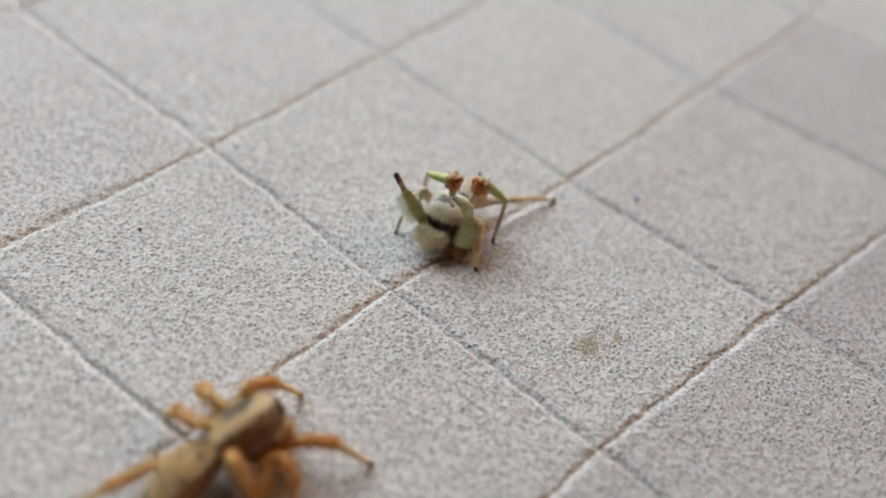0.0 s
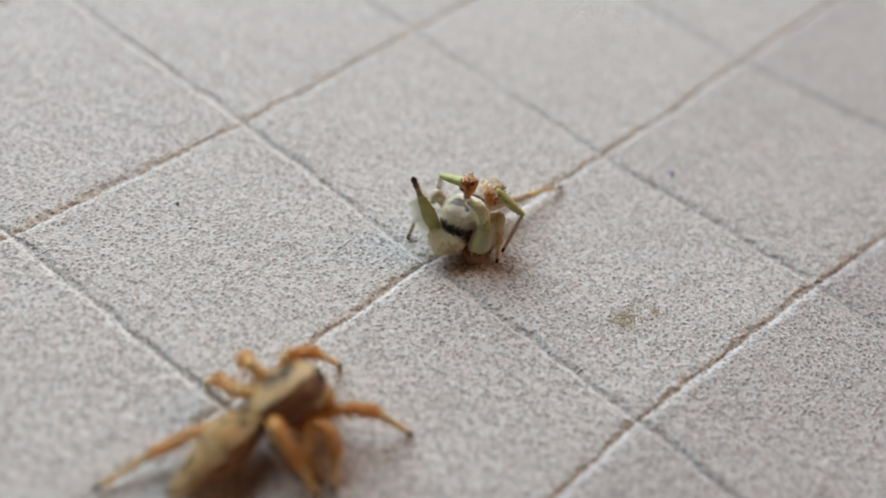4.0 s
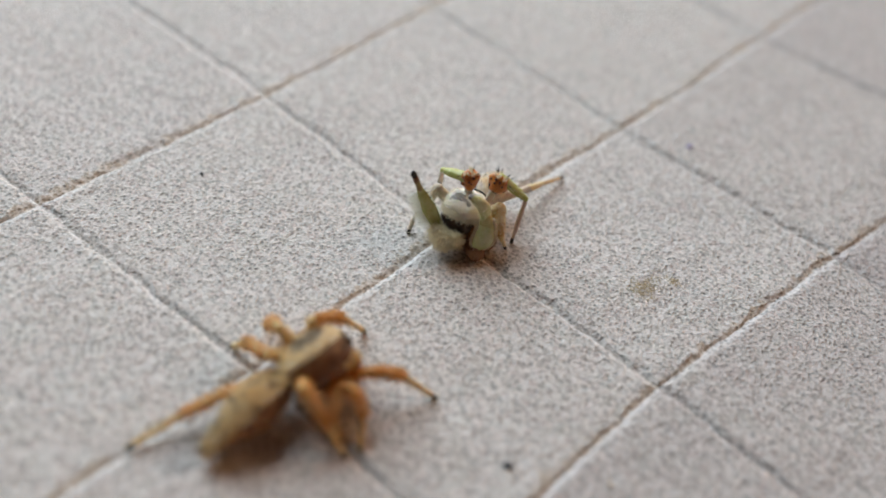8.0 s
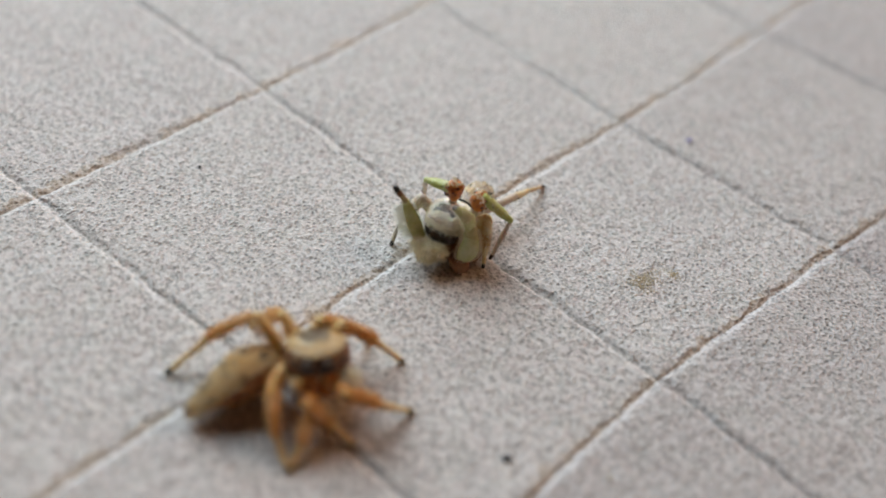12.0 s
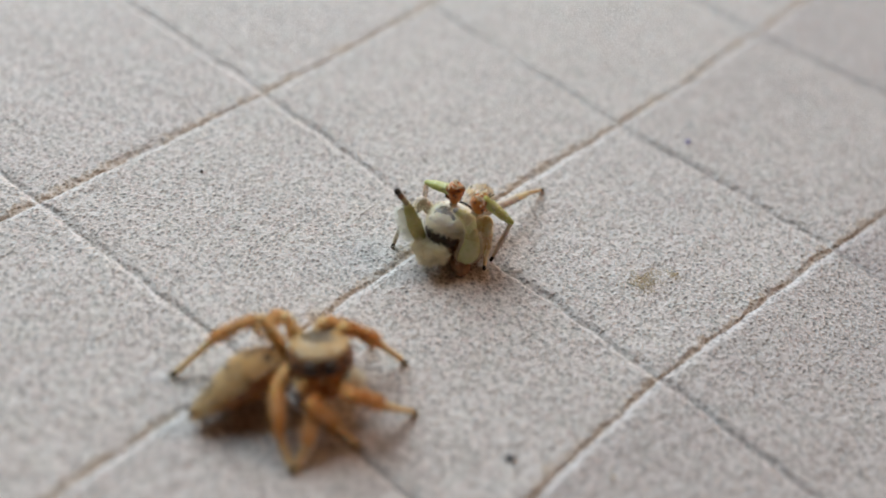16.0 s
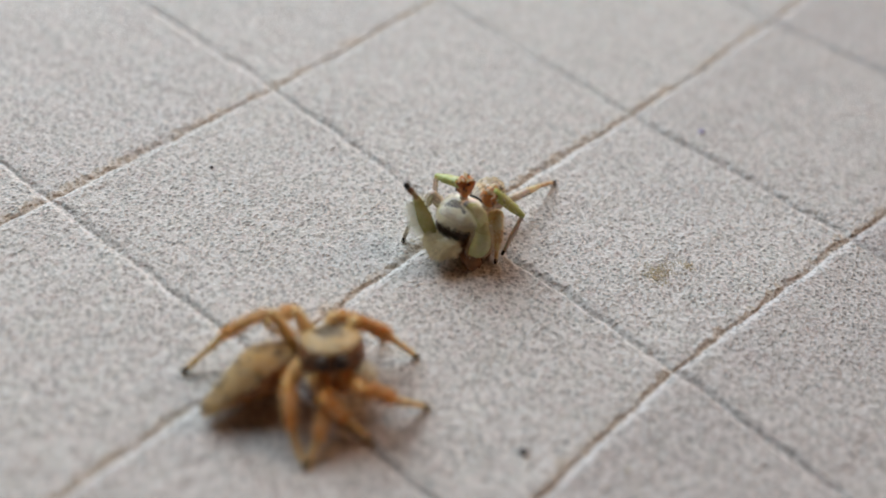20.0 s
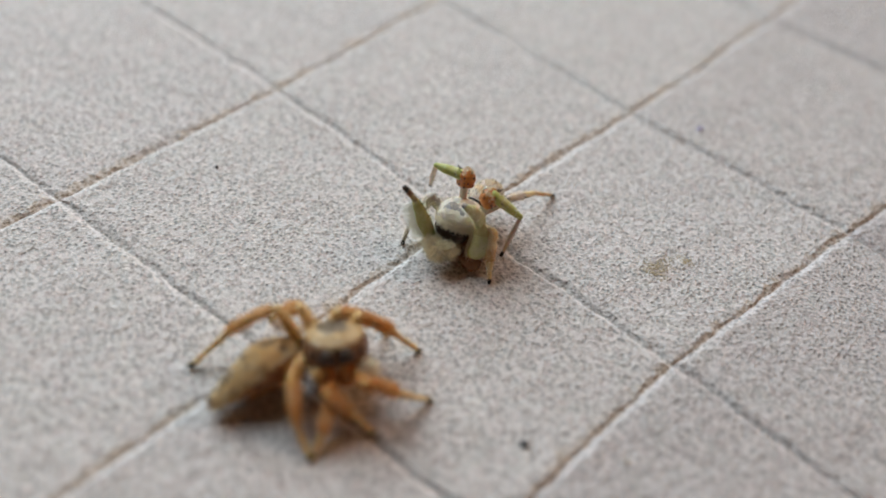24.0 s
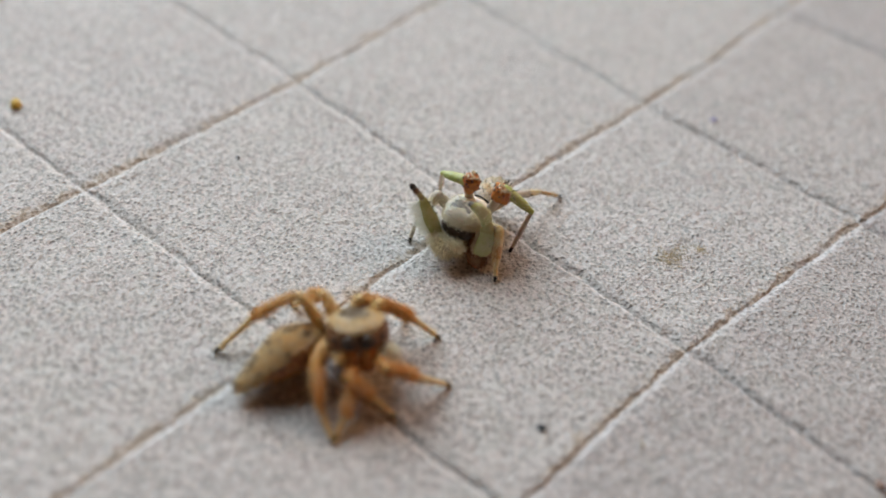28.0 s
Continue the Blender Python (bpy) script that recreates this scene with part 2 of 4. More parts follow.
CREAM_LEG = material("cream_leg_cuticle", (0.72, 0.47, 0.18), 0.45, [(0.87, 0.68, 0.36), (0.94, 0.83, 0.58)], 1.1, 0.4, 6, sss=0.3)
MAUVE = material("mauve_brown_cuticle", (0.24, 0.14, 0.11), 0.45, [(0.42, 0.28, 0.22)], 1.4, 0.3, 6, sss=0.2)
TAN = material("tan_felt", (0.70, 0.50, 0.24), 0.75, [(0.87, 0.68, 0.38), (0.93, 0.80, 0.55)], 1.1, 0.8, 4)
TAN_HAIR = material("tan_hair", (0.89, 0.68, 0.35), 0.6, [(0.95, 0.82, 0.55)], 1.5, thin=0.5)
DARK_HAIR = material("dark_hair", (0.32, 0.25, 0.18), 0.6, [(0.54, 0.44, 0.31)], 1.2, thin=0.4)
RUST_HAIR = material("rust_hair", (0.82, 0.48, 0.17), 0.6, [(0.94, 0.70, 0.40)], 1.2, thin=0.5)
# red-brown of the shadow beneath the male, as a skin colour
UNDER_SHADOW = material("red_brown_leg_base", (0.22, 0.095, 0.042), 0.55, [(0.38, 0.19, 0.09)], 1.2, 0.3, 5, sss=0.3)
# shade of the female's flanks, put into the colour
SHADED_FLANK = material("red_brown_flank", (0.19, 0.07, 0.03), 0.6, [(0.36, 0.16, 0.07)], 1.1, 0.4, 5)
HEAD_FELT = material("grey_tan_felt", (0.56, 0.44, 0.29), 0.75, [(0.76, 0.63, 0.43), (0.88, 0.79, 0.61)], 1.3, 0.8, 4)
GREY_FELT = material("grey_felt", (0.34, 0.28, 0.22), 0.75, [(0.55, 0.47, 0.36), (0.72, 0.62, 0.46)], 1.0, 0.8, 4)
BROWN = material("dark_brown_cuticle", (0.14, 0.055, 0.022), 0.5, [(0.30, 0.13, 0.05)], 1.0, 0.3, 5, coat=0.2)
RUST = material("rust_orange_cuticle", (0.64, 0.20, 0.02), 0.4, [(0.76, 0.29, 0.035), (0.80, 0.40, 0.09)], 0.9, 0.3, 5, sss=0.3)
JAW = material("rust_brown_jaw", (0.30, 0.10, 0.02), 0.4, [(0.46, 0.18, 0.04), (0.56, 0.27, 0.09)], 0.9, 0.3, 5, sss=0.1)
STRAW = material("straw_cuticle", (0.64, 0.38, 0.13), 0.5, [(0.79, 0.56, 0.26), (0.88, 0.71, 0.43)], 0.9, 0.4, 5, sss=0.3)
HONEY = material("honey_cuticle", (0.62, 0.27, 0.055), 0.45, [(0.78, 0.43, 0.13), (0.86, 0.58, 0.27)], 0.9, 0.4, 5, sss=0.3)
SOOT = material("soot_crumb", (0.06, 0.06, 0.065), 0.8, [(0.15, 0.145, 0.14)], 2.0, 0.6, 6)
YELLOW = material("yellow_crumb", (0.86, 0.52, 0.06), 0.6, [(0.92, 0.68, 0.18)], 1.5, 0.5, 5)
VIOLET = material("violet_fleck", (0.36, 0.33, 0.56), 0.7, [(0.46, 0.43, 0.62)], 2.0, 0.4, 5)
OCHRE = material("ochre_dust", (0.44, 0.34, 0.20), 0.9, [(0.62, 0.52, 0.36)], 2.0, 0.5, 6)


# ---- builders ----
rng = random.Random(7)


def part(name, bm, mats, parent=None, label="", smooth=True):
    """Links a bmesh, in millimetres, as one mesh object under a thing or a part."""
    me = bpy.data.meshes.new(name)
    bmesh.ops.scale(bm, vec=(MM, MM, MM), verts=bm.verts)
    bm.to_mesh(me)
    bm.free()
    if smooth:
        me.shade_smooth()
    for m in mats if isinstance(mats, (list, tuple)) else [mats]:
        me.materials.append(m)
    ob = new(name, me)
    ob.parent = parent
    if label:
        ob["label"] = label
    return ob


def at(x, y, z, rx=0, ry=0, rz=0):
    """A pose from millimetres and degrees."""
    return pose(x * MM, y * MM, z * MM, rx, ry, rz)


def blob(bm, centre, half, slot=0, square=1.0, rough=0.0, u=20, v=12, turn=None, seed=0.0):
    """An ellipsoid (square below 1: boxier), with an uneven skin."""
    rings = []
    m = turn or Matrix.Identity(3)
    c = Vector(centre)

    def power(s):
        return math.copysign(abs(s) ** square, s)

    for j in range(v + 1):
        lat = math.pi * (j / v - 0.5)
        ring = []
        for i in range(u if 0 < j < v else 1):
            lon = 2 * math.pi * i / u
            p = Vector((half[0] * power(math.cos(lat)) * power(math.cos(lon)), half[1] * power(math.cos(lat)) * power(math.sin(lon)), half[2] * power(math.sin(lat))))
            if rough:
                p *= 1 + rough * noise.noise(p * 2.1 + Vector((seed, 0, 0))) + 0.4 * rough * noise.noise(p * 6.3)
            ring.append(bm.verts.new(c + m @ p))
        rings.append(ring)
    faces = []
    for a, b in zip(rings, rings[1:]):
        k = max(len(a), len(b))
        for i in range(k):
            quad = [a[i % len(a)], a[(i + 1) % len(a)], b[(i + 1) % len(b)], b[i % len(b)]]
            quad = [q for n, q in enumerate(quad) if q not in quad[:n]]
            f = bm.faces.new(quad)
            f.material_index = slot
            faces.append(f)
    return faces


def blade(bm, root, way, length, width, slot=0, bend=None):
    """One tapered hair: two crossed slivers, bent at half length."""
    way = way.normalized()
    side = way.orthogonal().normalized() * width
    mid = root + way * length * 0.55
    tip = root + (way + (bend or Vector((0, 0, 0)))).normalized() * length
    for s in (side, way.cross(side)):
        a, b, c, d, e = (bm.verts.new(p) for p in (root - s, root + s, mid + s * 0.7, mid - s * 0.7, tip))
        for f in (bm.faces.new((a, b, c, d)), bm.faces.new((d, c, e))):
            f.material_index = slot


def fur(bm, faces, count, length, width, slot, lean, keep=None, spread=0.5, bend=0.5):
    """Hairs on given faces, leaning one way."""
    faces = [f for f in faces if keep is None or keep(f.calc_center_median())]
    weights = [f.calc_area() for f in faces]
    for f in rng.choices(faces, weights, k=count) if faces else ():
        vs = [v.co for v in f.verts]
        w = [rng.random() + 0.05 for _ in vs]
        root = sum((v * k for v, k in zip(vs, w)), Vector()) / sum(w)
        out = f.normal if f.normal.length > 0.1 else Vector((0, 0, 1))
        way = out * 0.6 + Vector(lean) + Vector([rng.uniform(-spread, spread) for _ in range(3)])
        blade(bm, root, way, length * rng.uniform(0.6, 1.2), width, slot, Vector(lean) * bend)


def limb(name, parent, length, profile, mats, label="", bow=0.0, sides=12, hairs=(), spines=(), sway=0.0):
    """A leg piece along +y from its joint. profile: (share of length, half width, half thickness, slot of the stretch that starts there).
    hairs: (count, length, width, slot, side) with side -1, 1 or 0 for all round; spines: (share, side, up, length).
    bow lifts the middle, sway bends it sideways."""
    bm = bmesh.new()
    rings = []
    steps = 18
    shares = sorted({k / steps for k in range(steps + 1)} | {p[0] for p in profile})

    def size(s):
        for a, b in zip(profile, profile[1:]):
            if a[0] <= s <= b[0]:
                k = (s - a[0]) / max(1e-6, b[0] - a[0])
                k = k * k * (3 - 2 * k)
                return a[1] + (b[1] - a[1]) * k, a[2] + (b[2] - a[2]) * k, a[3]
        return profile[-1][1:]

    seed = rng.uniform(0, 50)
    for s in shares:
        w, h, slot = size(s)
        lift = bow * math.sin(math.pi * s)
        ring = []
        for i in range(sides):
            g = 2 * math.pi * i / sides
            k = 1 + 0.08 * noise.noise((seed + 3 * s * length, math.cos(g), math.sin(g)))
            ring.append(bm.verts.new((w * k * math.cos(g) + sway * math.sin(math.pi * s), s * length, lift + h * k * math.sin(g))))
        rings.append((ring, slot))
    skin = []
    for (a, slot), (b, _) in zip(rings, rings[1:]):
        for i in range(sides):
            f = bm.faces.new((a[i], b[i], b[(i + 1) % sides], a[(i + 1) % sides]))
            f.material_index = slot
            skin.append(f)
    for (ring, slot), s, w in ((rings[0], 0.0, -1), (rings[-1], 1.0, 1)):
        hw, hh, _ = size(s)
        for dome in (0.5, 0.87, 1.0):   # rounded ends
            if dome < 1.0:
                shrink = math.sqrt(1 - dome * dome)
                nxt = [bm.verts.new((v.co.x * shrink / kept, s * length + w * dome * 0.85 * min(hw, hh), v.co.z * shrink / kept)) for v in ring] if dome > 0.5 else \
                      [bm.verts.new((v.co.x * shrink, s * length + w * dome * 0.85 * min(hw, hh), v.co.z * shrink)) for v in ring]
                kept = shrink
                for i in range(sides):
                    quad = (ring[i], nxt[i], nxt[(i + 1) % sides], ring[(i + 1) % sides])
                    f = bm.faces.new(quad if w > 0 else quad[::-1])
                    f.material_index = slot
                ring = nxt
            else:
                tip = bm.verts.new((0, s * length + w * 0.85 * min(hw, hh), 0))
                for i in range(sides):
                    f = bm.faces.new((ring[i], tip, ring[(i + 1) % sides]) if w > 0 else (ring[(i + 1) % sides], tip, ring[i]))
                    f.material_index = slot
    bm.normal_update()
    for count, long, wide, slot, side in hairs:
        if side == 0:
            fur(bm, skin, count, long, wide, slot, (0, 0.6, 0))
            continue
        for _ in range(count):
            s = rng.uniform(0.04, 0.96)
            w, h, _ = size(s)
            root = Vector((side * w * 0.92 + sway * math.sin(math.pi * s), s * length, bow * math.sin(math.pi * s) + rng.uniform(-0.3, 0.3) * h))
            blade(bm, root, Vector((side, rng.uniform(-0.1, 0.5), rng.uniform(-0.25, 0.25))), long * rng.uniform(0.6, 1.1), wide, slot, Vector((0, 0.25, 0)))
    for s, side, up, long in spines:
        w, h, _ = size(s)
        way = Vector((side, 0.5, up)).normalized()
        blade(bm, Vector((side * w * 0.8, s * length, bow * math.sin(math.pi * s) + up * h * 0.8)), way, long, 0.035, len(mats) - 1)
    return part(name, bm, mats, parent, label)


def along(a, b, hint=(0.05, 0.1, 1.0)):
    """The pose, in metres, of a leg piece whose joint is at a and whose end is at b (millimetres)."""
    a, b = Vector(a), Vector(b)
    y = (b - a).normalized()
    x = y.cross(Vector(hint)).normalized()
    z = x.cross(y)
    m = Matrix((x, y, z)).transposed().to_4x4()
    m.translation = a * MM
    return m


def chain(joints, lengths):
    """Joints moved as little as need be so that the pieces keep their lengths, with hip and tip held."""
    p = [Vector(j) for j in joints]
    hip, tip = p[0].copy(), p[-1].copy()
    reach = sum(lengths) * 0.995
    if (tip - hip).length > reach:
        tip = hip + (tip - hip).normalized() * reach
    for _ in range(40):
        p[-1] = tip.copy()
        for k in range(len(p) - 2, -1, -1):
            p[k] = p[k + 1] + (p[k] - p[k + 1]).normalized() * lengths[k]
        p[0] = hip.copy()
        for k in range(1, len(p)):
            p[k] = p[k - 1] + (p[k] - p[k - 1]).normalized() * lengths[k - 1]
    return p


def lengths_of(joints):
    return [(Vector(b) - Vector(a)).length for a, b in zip(joints, joints[1:])]


FACING = (0.45, -0.5, 0.73)   # the way the broad side of the male's front legs is turned


def leg_poses(joints, hint=None):
    """Poses of the three pieces of a leg: the first in the spider's space, the others in the first one's."""
    m = [along(a, b, hint or (0.05, 0.1, 1.0)) for a, b in zip(joints, joints[1:])]
    return [m[0], m[0].inverted() @ m[1], m[0].inverted() @ m[2]]


# ---- floor, and the added unseen veranda ----
PITCH = 20.0
# crossings of the joints that were laid a little off the even grid (millimetres)
OFF = {(-1, 0): (0.54, -2.26), (0, 1): (1.27, -1.96), (1, 1): (0.09, -0.52), (1, 0): (-2.05, 0.33), (-1, -1): (0.70, -1.09), (0, 2): (1.48, -0.02),
       (0, 0): (0.45, -1.03), (-1, 1): (-0.86, -2.5), (0, -1): (0.90, 2.10), (1, -1): (-2.32, 4.05), (1, 2): (2.87, 2.20), (-1, 2): (-2.0, 0.41),
       (-2, -1): (-6.0, -5.2), (-2, 0): (-6.0, -4.75), (-2, 1): (-6.0, -2.9), (2, 0): (-3.0, 0.9), (2, 1): (0.2, -0.3), (2, -1): (-3.2, 5.0), (-1, -2): (1.0, -0.9),
       (0, -2): (0.85, 3.6), (1, -2): (-2.5, 6.0), (0, 3): (1.5, 1.2), (-1, 3): (-3.0, 1.0), (1, 3): (4.0, 4.5), (2, 2): (2.6, 2.4), (-2, -2): (-6.0, -2.0), (-2, 2): (-6.0, 0.4), (-2, 3): (-6.0, 1.0)}


TONE_FALLOFF = {(1, 0): 0.42, (1, -1): 0.42, (1, 1): 0.5, (0, 1): 0.22, (1, 2): 0.4, (0, 2): 0.3, (0, -1): 0.15, (2, 0): 0.4, (0, -2): 0.12}   # darkening per tile: mauve tone of its own plus painted light falloff


def joint_waver(s, i, j, across):
    """How far a joint strays from its line, in millimetres, along its length; both tiles beside it share it."""
    seed = 5000 + (i + 20) * 97 + (j + 20) * 7 + across
    r = np.random.RandomState(seed)
    out = np.zeros_like(s)
    for cells, size in ((6, 0.10), (17, 0.08), (43, 0.035)):
        g = r.uniform(-size, size, cells + 2)
        a = s * (cells - 1e-6)
        k = a.astype(int)
        f = a - k
        f = f * f * (3 - 2 * f)
        out += g[k] * (1 - f) + g[k + 1] * f
    return out * np.clip(np.minimum(s, 1 - s) * 25, 0, 1)


def crossing(i, j):
    dx, dy = OFF.get((i, j), (0.0, 0.0))
    return np.array([i * PITCH + dx, j * PITCH + dy])


def smooth_field(s, cells, seed):
    """Even random bumps: a coarse random grid, blended cubic-wise up to shape."""
    r = np.random.RandomState(seed)
    g = r.uniform(-1, 1, (cells + 2, cells + 2))
    a = s * (cells - 1e-6)
    i = a.astype(int)
    f = a - i
    f = f * f * (3 - 2 * f)
    rows_ = g[i] * (1 - f)[:, None] + g[i + 1] * f[:, None]
    return rows_[:, i] * (1 - f) + rows_[:, i + 1] * f


def make_floor():
    floor = tagged(new("floor"), "pale speckled unglazed ceramic floor in small square tiles", "floor", kind="structure")
    edge = np.array([0, 0.05, 0.1, 0.15, 0.2, 0.26, 0.33, 0.41, 0.5, 0.6, 0.72, 0.86, 1.0])
    s = np.concatenate([edge / PITCH, np.linspace(1.0 / PITCH, 1 - 1.0 / PITCH, 92)[1:-1], (1 - edge / PITCH)[::-1]])
    n = len(s)
    u, v = np.meshgrid(s, s, indexing="ij")
    idx = np.arange(n * n).reshape(n, n)
    quads = np.stack([idx[:-1, :-1], idx[1:, :-1], idx[1:, 1:], idx[:-1, 1:]], -1).reshape(-1, 4)
    for i in range(-4, 3):
        for j in range(-3, 5):
            seed = (i + 9) * 31 + (j + 9)
            c00, c10, c11, c01 = crossing(i, j), crossing(i + 1, j), crossing(i + 1, j + 1), crossing(i, j + 1)
            xy = (c00 * ((1 - u) * (1 - v))[..., None] + c10 * (u * (1 - v))[..., None] + c11 * (u * v)[..., None] + c01 * ((1 - u) * v)[..., None])
            xy[..., 0] += joint_waver(s, i, j, 0)[None, :] * (1 - u) ** 9 + joint_waver(s, i + 1, j, 0)[None, :] * u ** 9
            xy[..., 1] += joint_waver(s, i, j, 1)[:, None] * (1 - v) ** 9 + joint_waver(s, i, j + 1, 1)[:, None] * v ** 9
            chip = smooth_field(s, 66, seed + 1) + 0.6 * smooth_field(s, 100, seed + 5)
            wobble = 0.07 * smooth_field(s, 9, seed) + 0.09 * chip
            # pressed joints: the far flank is a wide slope, the near one a chipped arris
            near_u, near_v = u * PITCH / (0.22 + 2.8 * np.abs(wobble)), (1 - v) * PITCH / (0.28 + 3.4 * np.abs(wobble))
            far_u, far_v = (1 - u) * PITCH / np.clip(0.50 + 2.8 * wobble, 0.15, 1.4), v * PITCH / np.clip(0.62 + 2.6 * wobble, 0.2, 1.3)

            def slope(d):
                d = np.clip(d, 0, 1)
                return 1 - d * d * (3 - 2 * d)

            drop = np.maximum(np.maximum(0.08 * slope(u * PITCH / np.clip(0.75 + 0.35 * chip, 0.3, 1.3)) + 0.11 * slope(near_u), 0.19 * slope(far_u)), np.maximum(0.10 * slope((1 - v) * PITCH / np.clip(0.55 + 0.3 * chip, 0.25, 1.0)) + 0.15 * slope(near_v), 0.25 * slope(far_v)))
            inner = np.clip(np.minimum(np.minimum(u, 1 - u), np.minimum(v, 1 - v)) * PITCH / 0.35, 0, 1)
            drop = drop * (1 + inner * (np.clip(0.85 + 0.45 * smooth_field(s, 12, seed + 8), 0.4, 1.2) - 1))
            flat = 1 - np.clip(drop / 0.25, 0, 1)
            z = -drop + inner * (0.05 * smooth_field(s, 5, seed + 2) + 0.03 * smooth_field(s, 50, seed + 3) * flat + 0.045 * smooth_field(s, 90, seed + 4) * (0.4 + 0.6 * flat))
            lip = np.exp(-((np.minimum(u * PITCH, (1 - v) * PITCH) - 0.45) / 0.35) ** 2)
            z = z + 0.02 * inner * lip * flat * (1 + 2.5 * chip)
            patchy = 0.62 + 0.5 * smooth_field(s, 13, seed + 6) + 0.3 * smooth_field(s, 40, seed + 7)
            # mostly the far flank's warm light as brown, a little dirt besides
            soil_and_bounce = np.clip(1.05 - 0.55 * far_u, 0, 1) * patchy + np.clip(0.75 - 0.8 * far_v, 0, 1) * 0.2 + 0.2 * np.clip(0.6 - near_u, 0, 1)
            # where the painted edge highlight lies: the u=0 and v=1 sides, broken up
            edge_light = np.exp(-(np.minimum(u * PITCH, (1 - v) * PITCH) / 0.42) ** 2) * np.clip(0.55 + 0.5 * chip + 0.5 * smooth_field(s, 9, seed + 9), 0, 1)
            co = np.concatenate([xy, z[..., None]], -1).reshape(-1, 3) * MM
            me = bpy.data.meshes.new("tile")
            me.from_pydata(co, [], quads)
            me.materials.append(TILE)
            me.attributes.new("dirt_and_bounce", "FLOAT", "POINT").data.foreach_set("value", np.clip(soil_and_bounce, 0, 1).ravel().astype(np.float32))
            me.attributes.new("edge_light", "FLOAT", "POINT").data.foreach_set("value", edge_light.ravel().astype(np.float32))
            me.attributes.new("tone_falloff", "FLOAT", "POINT").data.foreach_set("value", np.full(n * n, TONE_FALLOFF.get((i, j), 0.0), np.float32))
            me.polygons.foreach_set("use_smooth", np.ones((n - 1) ** 2, bool))
            me.update()
            new("tile", me).parent = floor
    # the rest of the floor, out to the walls
    verts, faces = [], []
    for i in range(-26, 26):
        for j in range(-26, 26):
            if -4 <= i < 3 and -3 <= j < 5:
                continue
            a, b = crossing(i, j), crossing(i + 1, j + 1)
            k = len(verts)
            for inset, z in ((0.05, -0.42), (0.5, 0.0)):
                verts += [((a[0] + inset) * MM, (a[1] + inset) * MM, z * MM), ((b[0] - inset) * MM, (a[1] + inset) * MM, z * MM),
                          ((b[0] - inset) * MM, (b[1] - inset) * MM, z * MM), ((a[0] + inset) * MM, (b[1] - inset) * MM, z * MM)]
            faces += [(k + 4, k + 5, k + 6, k + 7)] + [(k + q, k + (q + 1) % 4, k + 4 + (q + 1) % 4, k + 4 + q) for q in range(4)]
    me = bpy.data.meshes.new("outer_tiles")
    me.from_pydata(verts, [], faces)
    me.materials.append(TILE)
    outer = new("outer_tiles", me)
    outer.parent = floor
    outer["kind"] = "stuff"
    bm = bmesh.new()
    bmesh.ops.create_cube(bm, size=1, matrix=Matrix.Translation((0, 0, -30.40)) @ Matrix.Diagonal((5200, 5200, 60, 1)))
    part("bed", bm, GROUT_GREY, floor, smooth=False)


def make_added_veranda():
    """Plain plaster wall behind and ceiling above, added unseen to block sky; the far side is open."""
    turn = Matrix.Rotation(radians(40), 4, "Z")
    bm = bmesh.new()
    bmesh.ops.create_cube(bm, size=1, matrix=turn @ Matrix.Translation((900, -1500, 1250)) @ Matrix.Diagonal((3600, 120, 2500, 1)))
    tagged(part("unseen_wall_back", bm, PLASTER, smooth=False), "plain ochre plastered wall of the veranda", "wall", kind="structure")
    bm = bmesh.new()
    bmesh.ops.create_cube(bm, size=1, matrix=turn @ Matrix.Translation((0, -100, 2560)) @ Matrix.Diagonal((5000, 3000, 120, 1)))
    tagged(part("ceiling", bm, PLASTER, smooth=False), "plain ochre plastered veranda ceiling", "ceiling", kind="structure")


def make_added_window_wall():
    """An added, unseen side wall, with a low window through it for the lamp."""
    bm = bmesh.new()
    for cy, cz, sy, sz in ((-1305, 1250, 2330, 2500), (825, 1250, 1010, 2500), (90, 12, 460, 24), (90, 1498, 460, 2004)):
        bmesh.ops.create_cube(bm, size=1, matrix=Matrix.Translation((-340, cy, cz)) @ Matrix.Diagonal((120, sy, sz, 1)))
    tagged(part("unseen_wall_side", bm, PLASTER, smooth=False), "plain ochre plastered wall with a low window", "wall", kind="structure")
    frame_ob = tagged(new("added_window_1"), "low window in a plain white frame", "window", kind="structure")
    bm = bmesh.new()
    for cy, cz, sy, sz in ((-130, 260, 20, 470), (310, 260, 20, 470), (90, 35, 420, 20), (90, 485, 420, 20)):
        bmesh.ops.create_cube(bm, size=1, matrix=Matrix.Translation((-352, cy, cz)) @ Matrix.Diagonal((50, sy, sz, 1)))
    part("added_window_frame", bm, WHITE_PAINT, frame_ob, smooth=False)


make_floor()
make_added_veranda()
make_added_window_wall()


# ---- the male: cream, with green front legs, displaying ----
MALE_AT = (1.37, -2.25)
male = tagged(new("jumping_spider"), "cream jumping spider with raised green front legs and orange spotted knees", "spider", group="pair of jumping spiders")
HEAD = 195.0   # turn of the male's body: its +y looks to the female


